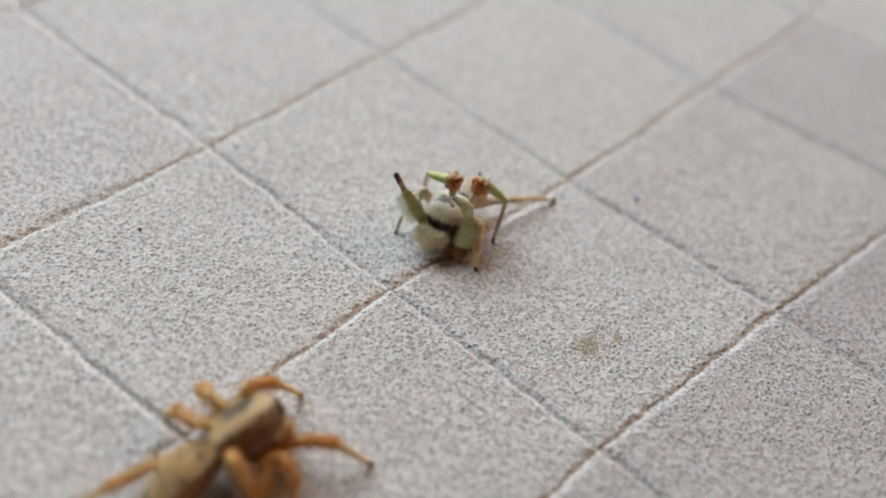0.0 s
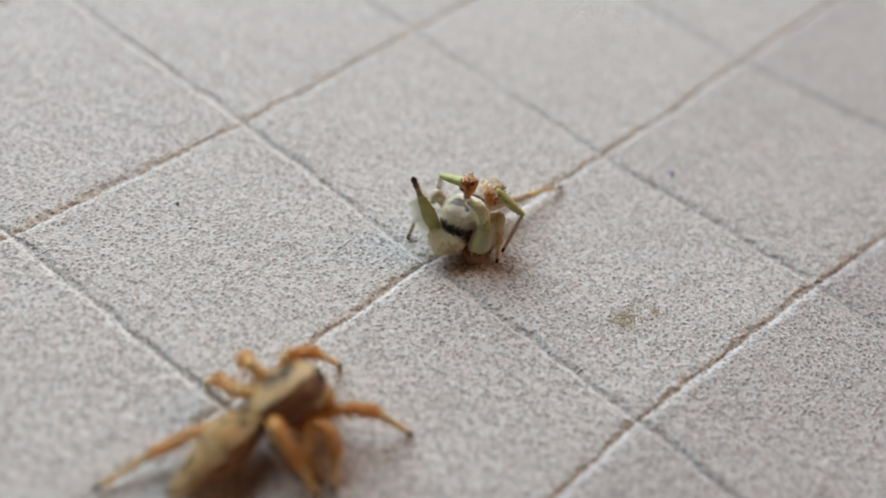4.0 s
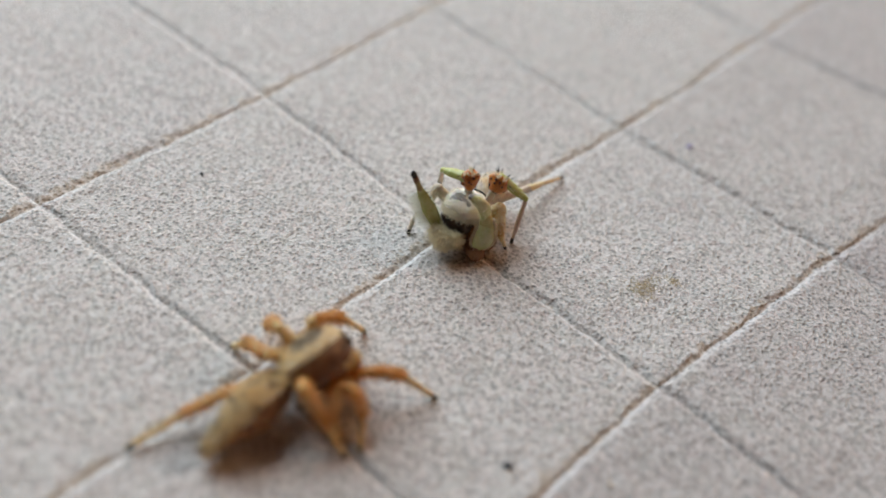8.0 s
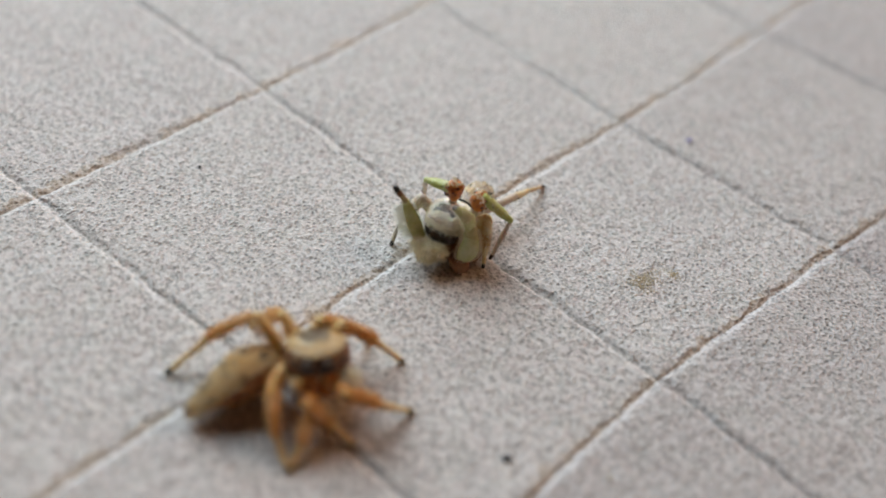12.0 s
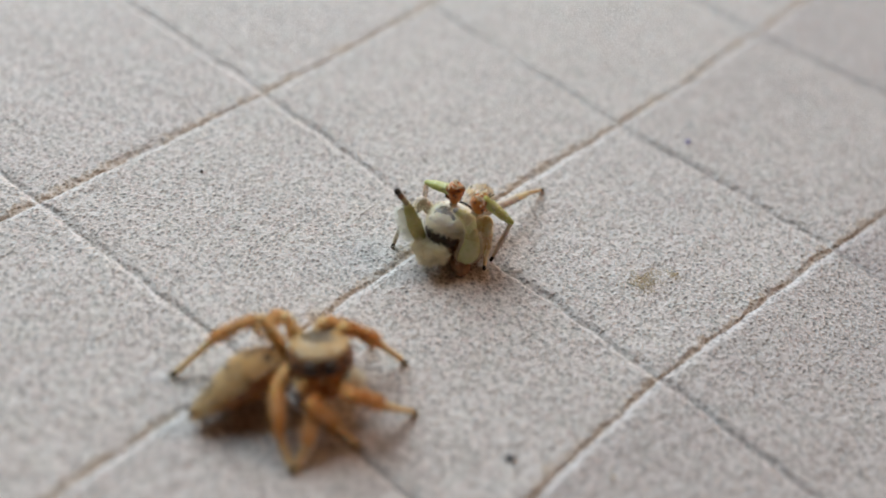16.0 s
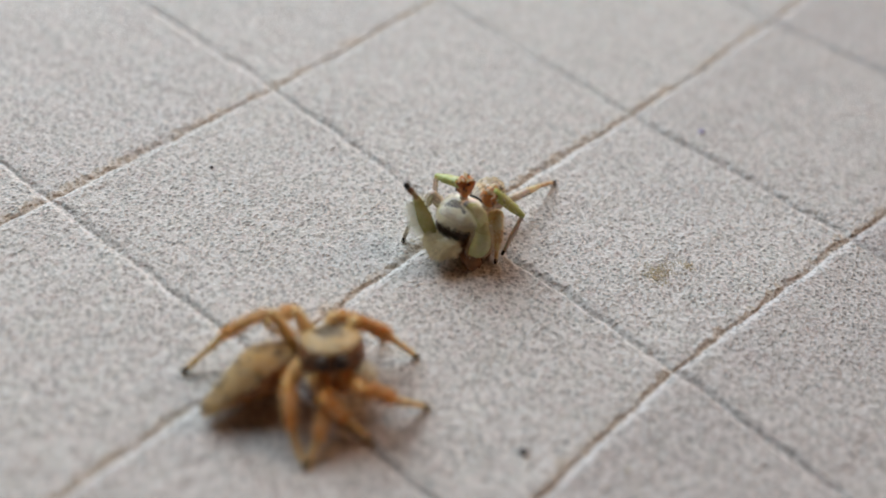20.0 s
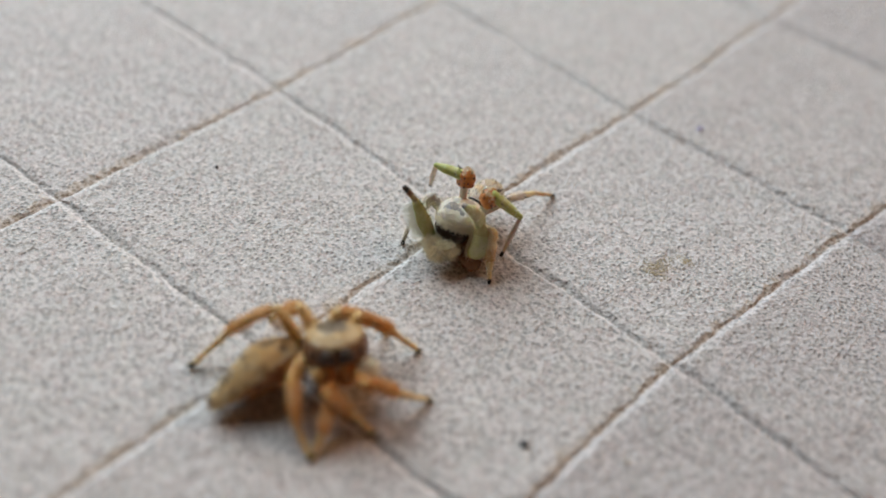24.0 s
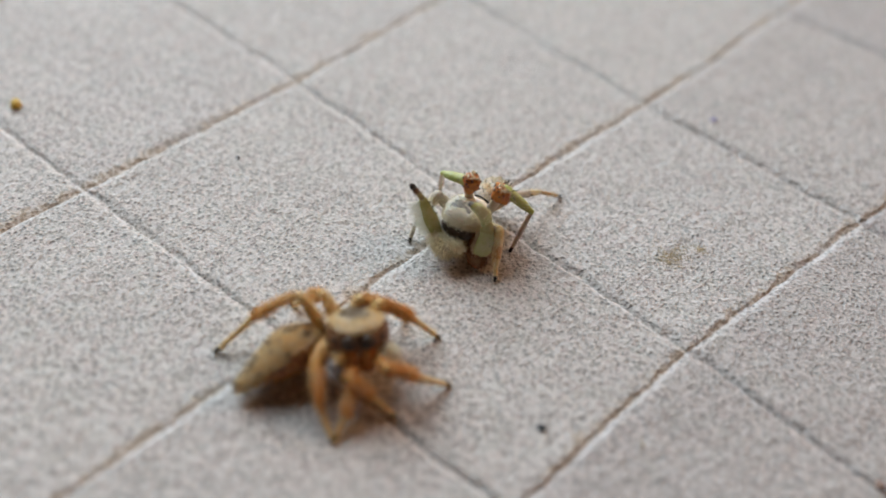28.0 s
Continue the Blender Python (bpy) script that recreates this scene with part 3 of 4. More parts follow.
def make_male_body():
    turn = at(0.08, -0.02, 0, 0, 0, HEAD)
    nose_up = turn @ at(0, 0, 1.6, 26, 0, 0) @ at(0, 0, -1.6)

    def bare(c):
        """The bare grey patch on the crown, with a dark streak to one side."""
        near = math.hypot(c.x - 0.42, (c.y - 0.95) * 1.1) - 0.44
        streak = abs(c.y - 0.95 + 0.25 * (c.x - 0.4)) - 0.15 if -0.65 < c.x < 0.4 else 1.0
        return min(near, streak) < 0.2 * noise.noise(c * 4)

    # carapace: cream felt over grey cuticle
    bm = bmesh.new()
    skin = blob(bm, (0, -0.05, 2.15), (1.50, 1.68, 1.16), 0, 0.80, 0.05, 72, 44)
    bm.normal_update()
    for f in skin:
        c = f.calc_center_median()
        if c.z > 2.3 and bare(c):
            f.material_index = 1
        if c.z < 1.7 and c.y > 0.3:
            f.material_index = 3
        if c.z < 2.5 and abs(c.x) > 1.1 and c.y < 0.7:
            f.material_index = 4
    bald = [f for f in skin if f.material_index == 0 and f.calc_center_median().z > 1.9]
    fur(bm, bald, 1000, 0.12, 0.014, 2, (0, 0.6, 0.3), lambda c: not bare(c), spread=0.9)
    fur(bm, [f for f in skin if f.material_index == 1], 130, 0.12, 0.014, 2, (0, 0.6, 0.3), spread=0.9)
    fur(bm, bald, 500, 0.24, 0.018, 2, (0, -0.3, 0.2), lambda c: c.z < 2.9, spread=0.6)
    carapace = part("carapace", bm, [CREAM, GREY_CUTICLE, CREAM_HAIR, DARK_FACE, AMBER], male, "cream felted head with a bare grey patch on top")
    carapace.matrix_basis = nose_up
    # brow fringe that overhangs the eyes
    bm = bmesh.new()
    for k in range(420):
        g = rng.uniform(-1.25, 1.25)
        root = Vector((1.33 * math.sin(g), 0.02 + 1.5 * math.cos(g) ** 0.8, 1.98 + rng.uniform(-0.12, 0.3)))
        blade(bm, root, Vector((0.5 * math.sin(g), 1.0, -0.35 + rng.uniform(-0.3, 0.3))), rng.uniform(0.34, 0.56), 0.028, 0, Vector((0, 0.1, -0.7)))
    part("brow_fringe", bm, [CREAM_HAIR], carapace, "fringe of stiff cream hairs over the eyes")
    # face, eyes, jaws
    bm = bmesh.new()
    blob(bm, (0, 0.98, 1.34), (1.2, 0.62, 0.58), 0, 0.8, 0.05, 24, 12)
    part("face", bm, [DARK_FACE], carapace, "black face under the brow")
    for x, y, z, r in ((-0.36, 1.36, 1.55, 0.28), (0.36, 1.36, 1.55, 0.28), (-0.92, 1.08, 1.6, 0.17), (0.92, 1.08, 1.6, 0.17), (-1.12, 0.1, 2.72, 0.13), (1.12, 0.1, 2.72, 0.13), (-1.05, -0.55, 2.75, 0.17), (1.05, -0.55, 2.75, 0.17)):
        bm = bmesh.new()
        blob(bm, (x, y, z), (r, r, r), 0, 1.0, 0, 18, 12)
        part("eye", bm, [EYE], carapace)
    for side in (-1, 1):
        bm = bmesh.new()
        blob(bm, (0.36 * side, 1.25, 1.08), (0.32, 0.3, 0.46), 0, 0.9, 0.06, 16, 12)
        part("jaw", bm, [DARK_FACE], carapace)
    # palps: cream powder puffs held before the jaws
    for side, x, y, z, r in ((1, 0.02, 2.0, 0.22, 0.62), (1, 0.66, 1.85, 0.42, 0.52), (-1, -0.68, 1.72, 0.48, 0.42)):
        bm = bmesh.new()
        puff = blob(bm, (x, y, z), (r * 0.9, r, r * 0.85), 0, 1.0, 0.12, 18, 12, seed=x * 9)
        bm.normal_update()
        fur(bm, puff, int(1700 * r), 0.5, 0.018, 1, (0.0, 0.25, -0.15), spread=0.45, bend=0.8)
        part("pedipalp", bm, [CREAM, PUFF_HAIR], carapace, "fluffy cream palp").matrix_basis = Matrix.Identity(4)
    # underside between the legs, with lumps added for the floor shadow
    bm = bmesh.new()
    blob(bm, (0, -0.1, 1.15), (1.0, 1.2, 0.5), 0, 0.9, 0.06, 20, 10)
    part("sternum", bm, [UNDER_SHADOW], carapace)
    for x, y, z, half in ((2.15, -0.85, 0.48, (1.0, 0.66, 0.44)), (2.2, 0.25, 0.75, (0.8, 0.6, 0.6)), (0.9, -1.25, 0.75, (0.65, 0.65, 0.55))):
        bm = bmesh.new()
        skin = blob(bm, (x, y, z), half, 0, 0.9, 0.12, 18, 12, Matrix.Rotation(radians(-25), 3, "Z"), seed=x)
        bm.normal_update()
        fur(bm, skin, 160, 0.22, 0.016, 0, (0.2, -0.2, -0.3))
        part("shadow_lump", bm, [UNDER_SHADOW], male, "red-brown leg base")
    # abdomen: pale, banded with tan and orange, bristly
    bm = bmesh.new()
    rear = at(0.08, -0.02, 0, 0, 0, 187)
    skin = blob(bm, (0, -3.0, 1.95), (1.08, 1.4, 0.88), 0, 0.95, 0.06, 44, 28, Matrix.Rotation(radians(-8), 3, "X"))
    bm.normal_update()
    for f in skin:
        c = f.calc_center_median()
        if math.sin(c.y * 4.2 + abs(c.x) * 2.2 + noise.noise(c * 2.2)) > 0.55:
            f.material_index = 1
        if c.y > -1.85 and math.sin(c.x * 11) > 0:
            f.material_index = 2
    fur(bm, skin, 1300, 0.24, 0.024, 3, (0, -0.9, 0), spread=0.3)
    fur(bm, skin, 36, 0.26, 0.024, 4, (0, -0.5, 0.1), lambda c: c.z > 2.2)
    part("abdomen", bm, [PALE, AMBER, BLACK, CREAM_HAIR, BLACK], male, "pale banded abdomen with bristles").matrix_basis = rear
    bm = bmesh.new()
    for k in range(7):   # the waist: dark rings
        blob(bm, (0, -1.15 - 0.13 * k, 1.75 + 0.05 * k), (0.62 + 0.03 * k, 0.09, 0.5), k % 2, 1, 0.05, 18, 8)
    part("waist", bm, [BLACK, GREY_FELT], male, "dark ringed waist").matrix_basis = rear
    for side in (-1, 1):
        bm = bmesh.new()
        blob(bm, (0.18 * side, -4.4, 2.05), (0.13, 0.35, 0.13), 0, 1, 0.05, 10, 8)
        part("spinneret", bm, [MAUVE], male).matrix_basis = rear


make_male_body()

# joints of the legs about the male's foot point (millimetres): hip, knee, ankle, tip
MALE_LEGS = {
    "front_a": [(-0.25, -1.3, 1.2), (-0.45, -2.1, 1.5), (-1.87, -2.25, 3.9), (-2.47, -2.68, 4.9)],
    "front_b": [(1.3, -0.4, 1.3), (2.5, -1.0, 0.82), (1.95, 0.1, 3.0), (0.85, -0.55, 4.4)],
    "second_a": [(-0.92, 0.01, 1.7), (-2.01, -0.63, 3.0), (-2.35, -2.17, 1.3), (-2.05, -3.11, 0.08)],
    "second_b": [(1.06, 0.6, 1.7), (2.0, 1.55, 2.85), (2.75, 1.0, 1.3), (3.4, 0.35, 0.08)],
    "third_a": [(-0.46, 0.8, 1.2), (-0.27, 0.58, 4.5), (-2.26, -0.08, 4.2), (-3.85, 1.53, 0.08)],
    "third_b": [(0.72, 1.26, 1.7), (1.51, 1.5, 4.5), (3.34, 2.45, 3.2), (3.16, 1.25, 0.08)],
    "hind_a": [(-0.7, 1.3, 1.5), (-1.5, 2.2, 1.6), (-2.0, 3.2, 0.7), (-2.4, 3.9, 0.08)],
    "hind_b": [(0.45, 1.9, 1.7), (1.22, 3.85, 2.2), (0.73, 7.02, 1.0), (0.73, 9.34, 0.08)],
}


def make_male_legs():
    made = {}
    for key, joints in MALE_LEGS.items():
        a, b, c = lengths_of(joints)
        if key == "front_a":
            leg = limb("leg", male, a, [(0, 0.3, 0.28, 0), (1, 0.36, 0.26, 0)], [PALE_GREEN, WHITE_HAIR], "raised green front leg with a white fringe", hairs=[(120, 0.5, 0.02, 1, 0)])
            low = limb("tibia", leg, b, [(0, 0.42, 0.24, 0), (0.4, 0.50, 0.2, 0), (0.8, 0.36, 0.17, 0), (1, 0.24, 0.16, 1)], [YELLOW_GREEN, OLIVE, WHITE_HAIR, BLACK], "broad green leg piece with a white fringe",
                       hairs=[(330, 1.0, 0.012, 2, -1), (120, 0.25, 0.012, 2, 1)], spines=[(0.5, 1, 0.5, 0.3), (0.7, 1, 0.6, 0.32), (0.85, 1, 0.6, 0.3), (0.95, 1, 0.4, 0.3)])
            end = limb("tarsus", leg, c, [(0, 0.20, 0.18, 0), (0.35, 0.17, 0.16, 0), (0.42, 0.20, 0.18, 1), (0.62, 0.21, 0.19, 1), (0.72, 0.16, 0.15, 2), (0.9, 0.21, 0.19, 2), (1, 0.17, 0.16, 2)], [OLIVE, BROWN, BLACK, DARK_HAIR], "dark foot",
                       hairs=[(70, 0.2, 0.016, 3, 0)])
        elif key == "front_b":
            # first piece coloured to fill out the brown shadow below
            leg = limb("leg", male, a, [(0, 0.42, 0.4, 0), (0.6, 0.40, 0.36, 0), (1, 0.30, 0.25, 0)], [UNDER_SHADOW, CREAM_HAIR], "curled green front leg with a pale fringe", hairs=[(90, 0.25, 0.016, 1, 0)])
            low = limb("tibia", leg, b, [(0, 0.10, 0.12, 0), (0.05, 0.36, 0.2, 0), (0.12, 0.54, 0.26, 0), (0.24, 0.66, 0.28, 0), (0.4, 0.69, 0.28, 0), (0.7, 0.56, 0.24, 1), (1, 0.42, 0.22, 1)], [PALE_GREEN, OLIVE_PALE, CREAM_HAIR], "broad pale green leg piece with a cream fringe",
                       hairs=[(420, 0.30, 0.018, 2, 1), (420, 0.30, 0.018, 2, -1)], sway=0.28)
            end = limb("tarsus", leg, c, [(0, 0.46, 0.24, 0), (0.3, 0.46, 0.22, 1), (0.75, 0.36, 0.2, 1), (0.93, 0.22, 0.15, 2), (1, 0.16, 0.12, 2)], [PALE_GREEN, OLIVE_PALE, GREY_CUTICLE, CREAM_HAIR], "foot curled over the head", bow=0.3, sway=0.22,
                       hairs=[(160, 0.22, 0.016, 3, 0)])
        elif key.startswith("third"):
            leg = limb("leg", male, a, [(0, 0.26, 0.3, 0), (0.5, 0.25, 0.34, 0), (1, 0.26, 0.3, 0)], [PALE, MAUVE, BLACK], "pale leg raised to an orange knee", spines=[(0.6, 1, 0.4, 0.3), (0.75, -1, 0.4, 0.3)])
            low = limb("tibia", leg, b, [(0, 0.36, 0.30, 0), (0.2, 0.42, 0.34, 0), (0.6, 0.38, 0.30, 0), (1, 0.22, 0.19, 0)], [GREEN, WHITE_HAIR, BLACK], "smooth green leg piece", hairs=[(40, 0.2, 0.014, 1, 0)],
                       spines=[(0.3, 1, 0.6, 0.4), (0.3, -1, 0.6, 0.4), (0.85, 1, -0.4, 0.3)])
            end = limb("tarsus", leg, c, [(0, 0.14, 0.14, 0), (0.5, 0.19, 0.17, 0), (0.86, 0.12, 0.12, 1), (1, 0.12, 0.1, 1)], [PALE, BLACK, DARK_HAIR], "thin foot with a black tip",
                       hairs=[(70, 0.25, 0.014, 2, 0)])
            bm = bmesh.new()
            big = 1.25 if key == "third_b" else 1.0
            knob = blob(bm, (0.06, a - (0.42 if big > 1 else 0.15), 0.03), ((0.66, 0.64, 0.56) if key == "third_b" else (0.54, 0.62, 0.54)), 0, 0.62, 0.22, 26, 18, seed=a * 7)
            bm.normal_update()
            for f in knob:
                p = f.calc_center_median()
                if p.y > a + (0.16 if big > 1 else 0.44) + 0.3 * noise.noise(p * 4):
                    f.material_index = 3
            for f in rng.sample([f for f in knob if f.material_index == 0 and f.calc_center_median().y > a - 1.1], 22):
                p = f.calc_center_median()
                r = rng.uniform(0.055, 0.10)
                blob(bm, p - f.normal * 0.02, (r, r, r), 1, 1, 0.2, 8, 6)
            for k in range(14):
                g = rng.uniform(0, 2 * math.pi)
                blade(bm, Vector((0.36 * math.cos(g), a + (0.1 if big > 1 else 0.3), 0.36 * math.sin(g))), Vector((0.8 * math.cos(g), 1.0, 0.8 * math.sin(g))), rng.uniform(0.25, 0.5), 0.032, 1)
            fur(bm, [f for f in knob if f.material_index == 3], 130, 0.2, 0.016, 2, (0, 0.3, 0), spread=0.8)
            part("knee", bm, [ORANGE, BLACK, CREAM_HAIR, AMBER], leg, "orange knee with black dots and a cream cap")
        else:
            tone = {"second_a": PALE, "second_b": CREAM_LEG}.get(key, AMBER)
            w = {"second_b": 1.2, "hind_b": 0.85, "second_a": 1.1, "hind_a": 0.8}[key]
            leg = limb("leg", male, a, [(0, 0.32 * w, 0.32 * w, 0), (0.5, 0.36 * w, 0.36 * w, 0), (1, 0.32 * w, 0.32 * w, 0)], [CREAM_LEG if key == "second_b" else PALE, CREAM_HAIR], "cream hairy leg", hairs=[(110, 0.25, 0.016, 1, 0)])
            end_w = {"second_a": 0.14, "second_b": 0.33}.get(key, 0.2 * w)
            low = limb("tibia", leg, b, [(0, 0.33 * w, 0.33 * w, 0), (0.5, 0.32 * w, 0.31 * w, 3), (1, end_w, end_w, 3)], [CREAM_LEG if key == "second_b" else PALE, CREAM_HAIR, BLACK, {"hind_b": CREAM_LEG, "second_b": AMBER}.get(key, tone), BLACK], "amber leg piece", hairs=[(150, 0.25, 0.016, 1, 0)],
                       spines=[(0.5, 1, 0.3, 0.35), (0.7, -1, 0.3, 0.35)])
            end = limb("tarsus", leg, c, [(0, end_w * 0.9, end_w * 0.9, 0), (0.6, 0.14, 0.14, 0), (0.82, 0.13, 0.12, 1), (1, 0.13, 0.11, 1)], [tone if key != "second_a" else GREY_FELT, BLACK, CREAM_HAIR], "foot with a black tip", hairs=[(60, 0.2, 0.014, 2, 0)])
        made[key] = (leg, low, end)
    return made


male_legs = make_male_legs()


# ---- the female: tan and honey brown, watching ----
FEMALE_AT = (3.17, -16.89)
female = tagged(new("jumping_spider"), "tan mottled jumping spider with honey orange legs, standing on the tiles", "spider", group="pair of jumping spiders")


def make_female_body():
    bm = bmesh.new()
    skin = blob(bm, (0, 0, 0), (1.90, 2.05, 1.42), 0, 0.76, 0.05, 60, 36)
    bm.normal_update()
    for f in skin:
        c = f.calc_center_median()
        if c.z > 0.55 and math.hypot(c.x / 1.0, (c.y - 0.2) / 1.0) < 1 + 0.6 * noise.noise(c * 2.5):
            f.material_index = 1
        # sides and underside browned to stand for the less lit flank
        if (c.z < 0.85 and abs(c.x) > 1.15 and c.y < 1.7) or c.z < 0.2:
            f.material_index = 2
        if abs(c.x) > 1.45 and c.z < 0.9:
            f.material_index = 2
        if c.y > 1.1 and -0.5 < c.z < 0.72 and abs(c.x) < 1.6:
            f.material_index = 2
        if c.y > 1.0 and c.z < -0.5:
            f.material_index = 0
    fur(bm, [f for f in skin if f.material_index == 0], 1300, 0.34, 0.026, 3, (0, -0.5, 0), spread=0.8)
    fur(bm, [f for f in skin if f.material_index < 2], 450, 0.3, 0.03, 5, (0, -0.5, 0), spread=0.8)
    fur(bm, [f for f in skin if f.material_index == 1], 420, 0.28, 0.026, 4, (0, -0.5, 0), spread=0.6)
    fur(bm, [f for f in skin if f.material_index == 2], 200, 0.25, 0.026, 4, (0, -0.5, 0), spread=0.6)
    carapace = part("carapace", bm, [HEAD_FELT, GREY_FELT, BROWN, TAN_HAIR, DARK_HAIR, CREAM_HAIR], female, "tan and grey felted head with dark brown sides")
    for x, y, z, r in ((-0.52, 1.78, 0.1, 0.52), (0.52, 1.78, 0.1, 0.52), (-1.25, 1.43, 0.22, 0.32), (1.25, 1.43, 0.22, 0.32), (-1.25, 0.3, 0.85, 0.14), (1.25, 0.3, 0.85, 0.14), (-1.2, -0.5, 0.9, 0.18), (1.2, -0.5, 0.9, 0.18)):
        bm = bmesh.new()
        blob(bm, (x, y, z), (r, r, r), 0, 1.0, 0, 18, 12)
        part("eye", bm, [DULL_EYE], carapace)
    bm = bmesh.new()
    for k in range(260):
        g = rng.uniform(-1.2, 1.2)
        root = Vector((1.5 * math.sin(g), 0.1 + 1.72 * math.cos(g) ** 0.8, rng.uniform(0.60, 0.85)))
        blade(bm, root, Vector((0.4 * math.sin(g), 1.0, -0.1 + rng.uniform(-0.3, 0.3))), rng.uniform(0.2, 0.35), 0.03, 0, Vector((0, 0.1, -0.4)))
    for k in range(160):
        root = Vector((rng.uniform(-1.1, 1.1), 1.62 - 0.2 * rng.random(), -0.5 + rng.uniform(-0.15, 0.08)))
        blade(bm, root, Vector((rng.uniform(-0.3, 0.3), 1.0, -0.5)), rng.uniform(0.2, 0.4), 0.03, 0, Vector((0, 0, -0.4)))
    part("brow_fringe", bm, [TAN_HAIR], carapace, "tan hairs round the eyes")
    for side in (-1, 1):
        bm = bmesh.new()
        blob(bm, (0.5 * side, 1.65, -0.85), (0.55, 0.5, 0.95), 0, 0.9, 0.06, 16, 12)
        part("jaw", bm, [JAW], carapace, "rust brown jaw")
        bm = bmesh.new()
        out = 1.0 if side > 0 else 1.7
        puff = blob(bm, (out * side, 1.55, -0.8), (0.32, 0.52, 0.4), 0, 1, 0.1, 16, 10)
        bm.normal_update()
        fur(bm, puff, 620, 0.3 if side > 0 else 0.6, 0.022, 1, (0.2 * side, 0.3, -0.1), spread=0.6)
        part("pedipalp", bm, [HONEY, TAN_HAIR if side > 0 else CREAM_HAIR], carapace, "tan hairy palp")
    bm = bmesh.new()
    blob(bm, (0, 0.0, -1.0), (1.3, 1.6, 0.55), 0, 0.9, 0.06, 20, 10)
    part("sternum", bm, [JAW], carapace)
    # abdomen along +y from the waist at its origin backwards
    bm = bmesh.new()
    rings = []
    steps = 30
    for k in range(steps + 1):
        y = 5.7 * k / steps
        r = 1.45 * (max(0.0, math.sin(math.pi * ((y + 0.3) / 6.5) ** 0.8)) ** 0.75) * (1.0 - 0.14 * max(0.0, y - 1.8))
        ring = []
        for i in range(30):
            g = 2 * math.pi * i / 30
            p = Vector((r * math.cos(g), -y, 0.90 * r * math.sin(g) + 0.16 * r))
            p += Vector((p.x, 0, p.z)) * (0.05 * noise.noise(p * 1.7) + 0.03 * noise.noise(p * 4.9))
            ring.append(bm.verts.new(p))
        rings.append(ring)
    skin = []
    for p, q in zip(rings, rings[1:]):
        for i in range(30):
            skin.append(bm.faces.new((p[(i + 1) % 30], p[i], q[i], q[(i + 1) % 30])))
    bm.faces.new(rings[0])
    bm.faces.new(list(reversed(rings[-1])))
    bmesh.ops.recalc_face_normals(bm, faces=bm.faces[:])
    for f in skin:
        c = f.calc_center_median()
        if noise.noise(c * 1.6) + 0.6 * noise.noise(c * 4.1) + (0.15 if abs(c.x) < 0.3 else 0.0) > 0.36 and c.z > 0.15:
            f.material_index = 1
        # flanks below the ridge take the painted shade colour
        if c.z < 0.45 + 0.3 * noise.noise(c * 2) - 0.22 * max(0.0, -c.y - 2.2):
            f.material_index = 2
    fur(bm, [f for f in skin if f.material_index == 0], 2200, 0.42, 0.028, 3, (0, -0.6, 0), spread=0.8)
    fur(bm, [f for f in skin if f.material_index == 0], 800, 0.42, 0.032, 5, (0, -0.6, 0), spread=0.8)
    fur(bm, [f for f in skin if f.material_index == 2], 520, 0.3, 0.024, 6, (0, -0.6, 0), spread=0.8)
    fur(bm, [f for f in skin if f.material_index == 1], 900, 0.36, 0.03, 4, (0, -0.6, 0), spread=0.5)
    abdomen = part("abdomen", bm, [TAN, GREY_FELT, SHADED_FLANK, TAN_HAIR, DARK_HAIR, CREAM_HAIR, RUST_HAIR], female, "tapered tan abdomen with red-brown flanks")
    for side in (-1, 1):
        bm = bmesh.new()
        blob(bm, (0.14 * side, -5.6, 0.02), (0.12, 0.32, 0.12), 0, 1, 0.05, 10, 8)
        part("spinneret", bm, [HONEY], abdomen)
    return carapace, abdomen


female_carapace, female_abdomen = make_female_body()
# body of the female: before and after she turns (millimetres, degrees)
CARAPACE_A, CARAPACE_B = at(0.85, 1.5, 2.2, 18, -38, -18), at(1.1, 1.5, 2.05, 38, 0, -125)
ABDOMEN_A, ABDOMEN_B = at(0.85, -0.55, 1.65, 11, -42, -7), at(-0.45, 0.0, 1.72, 12, -36, -15)

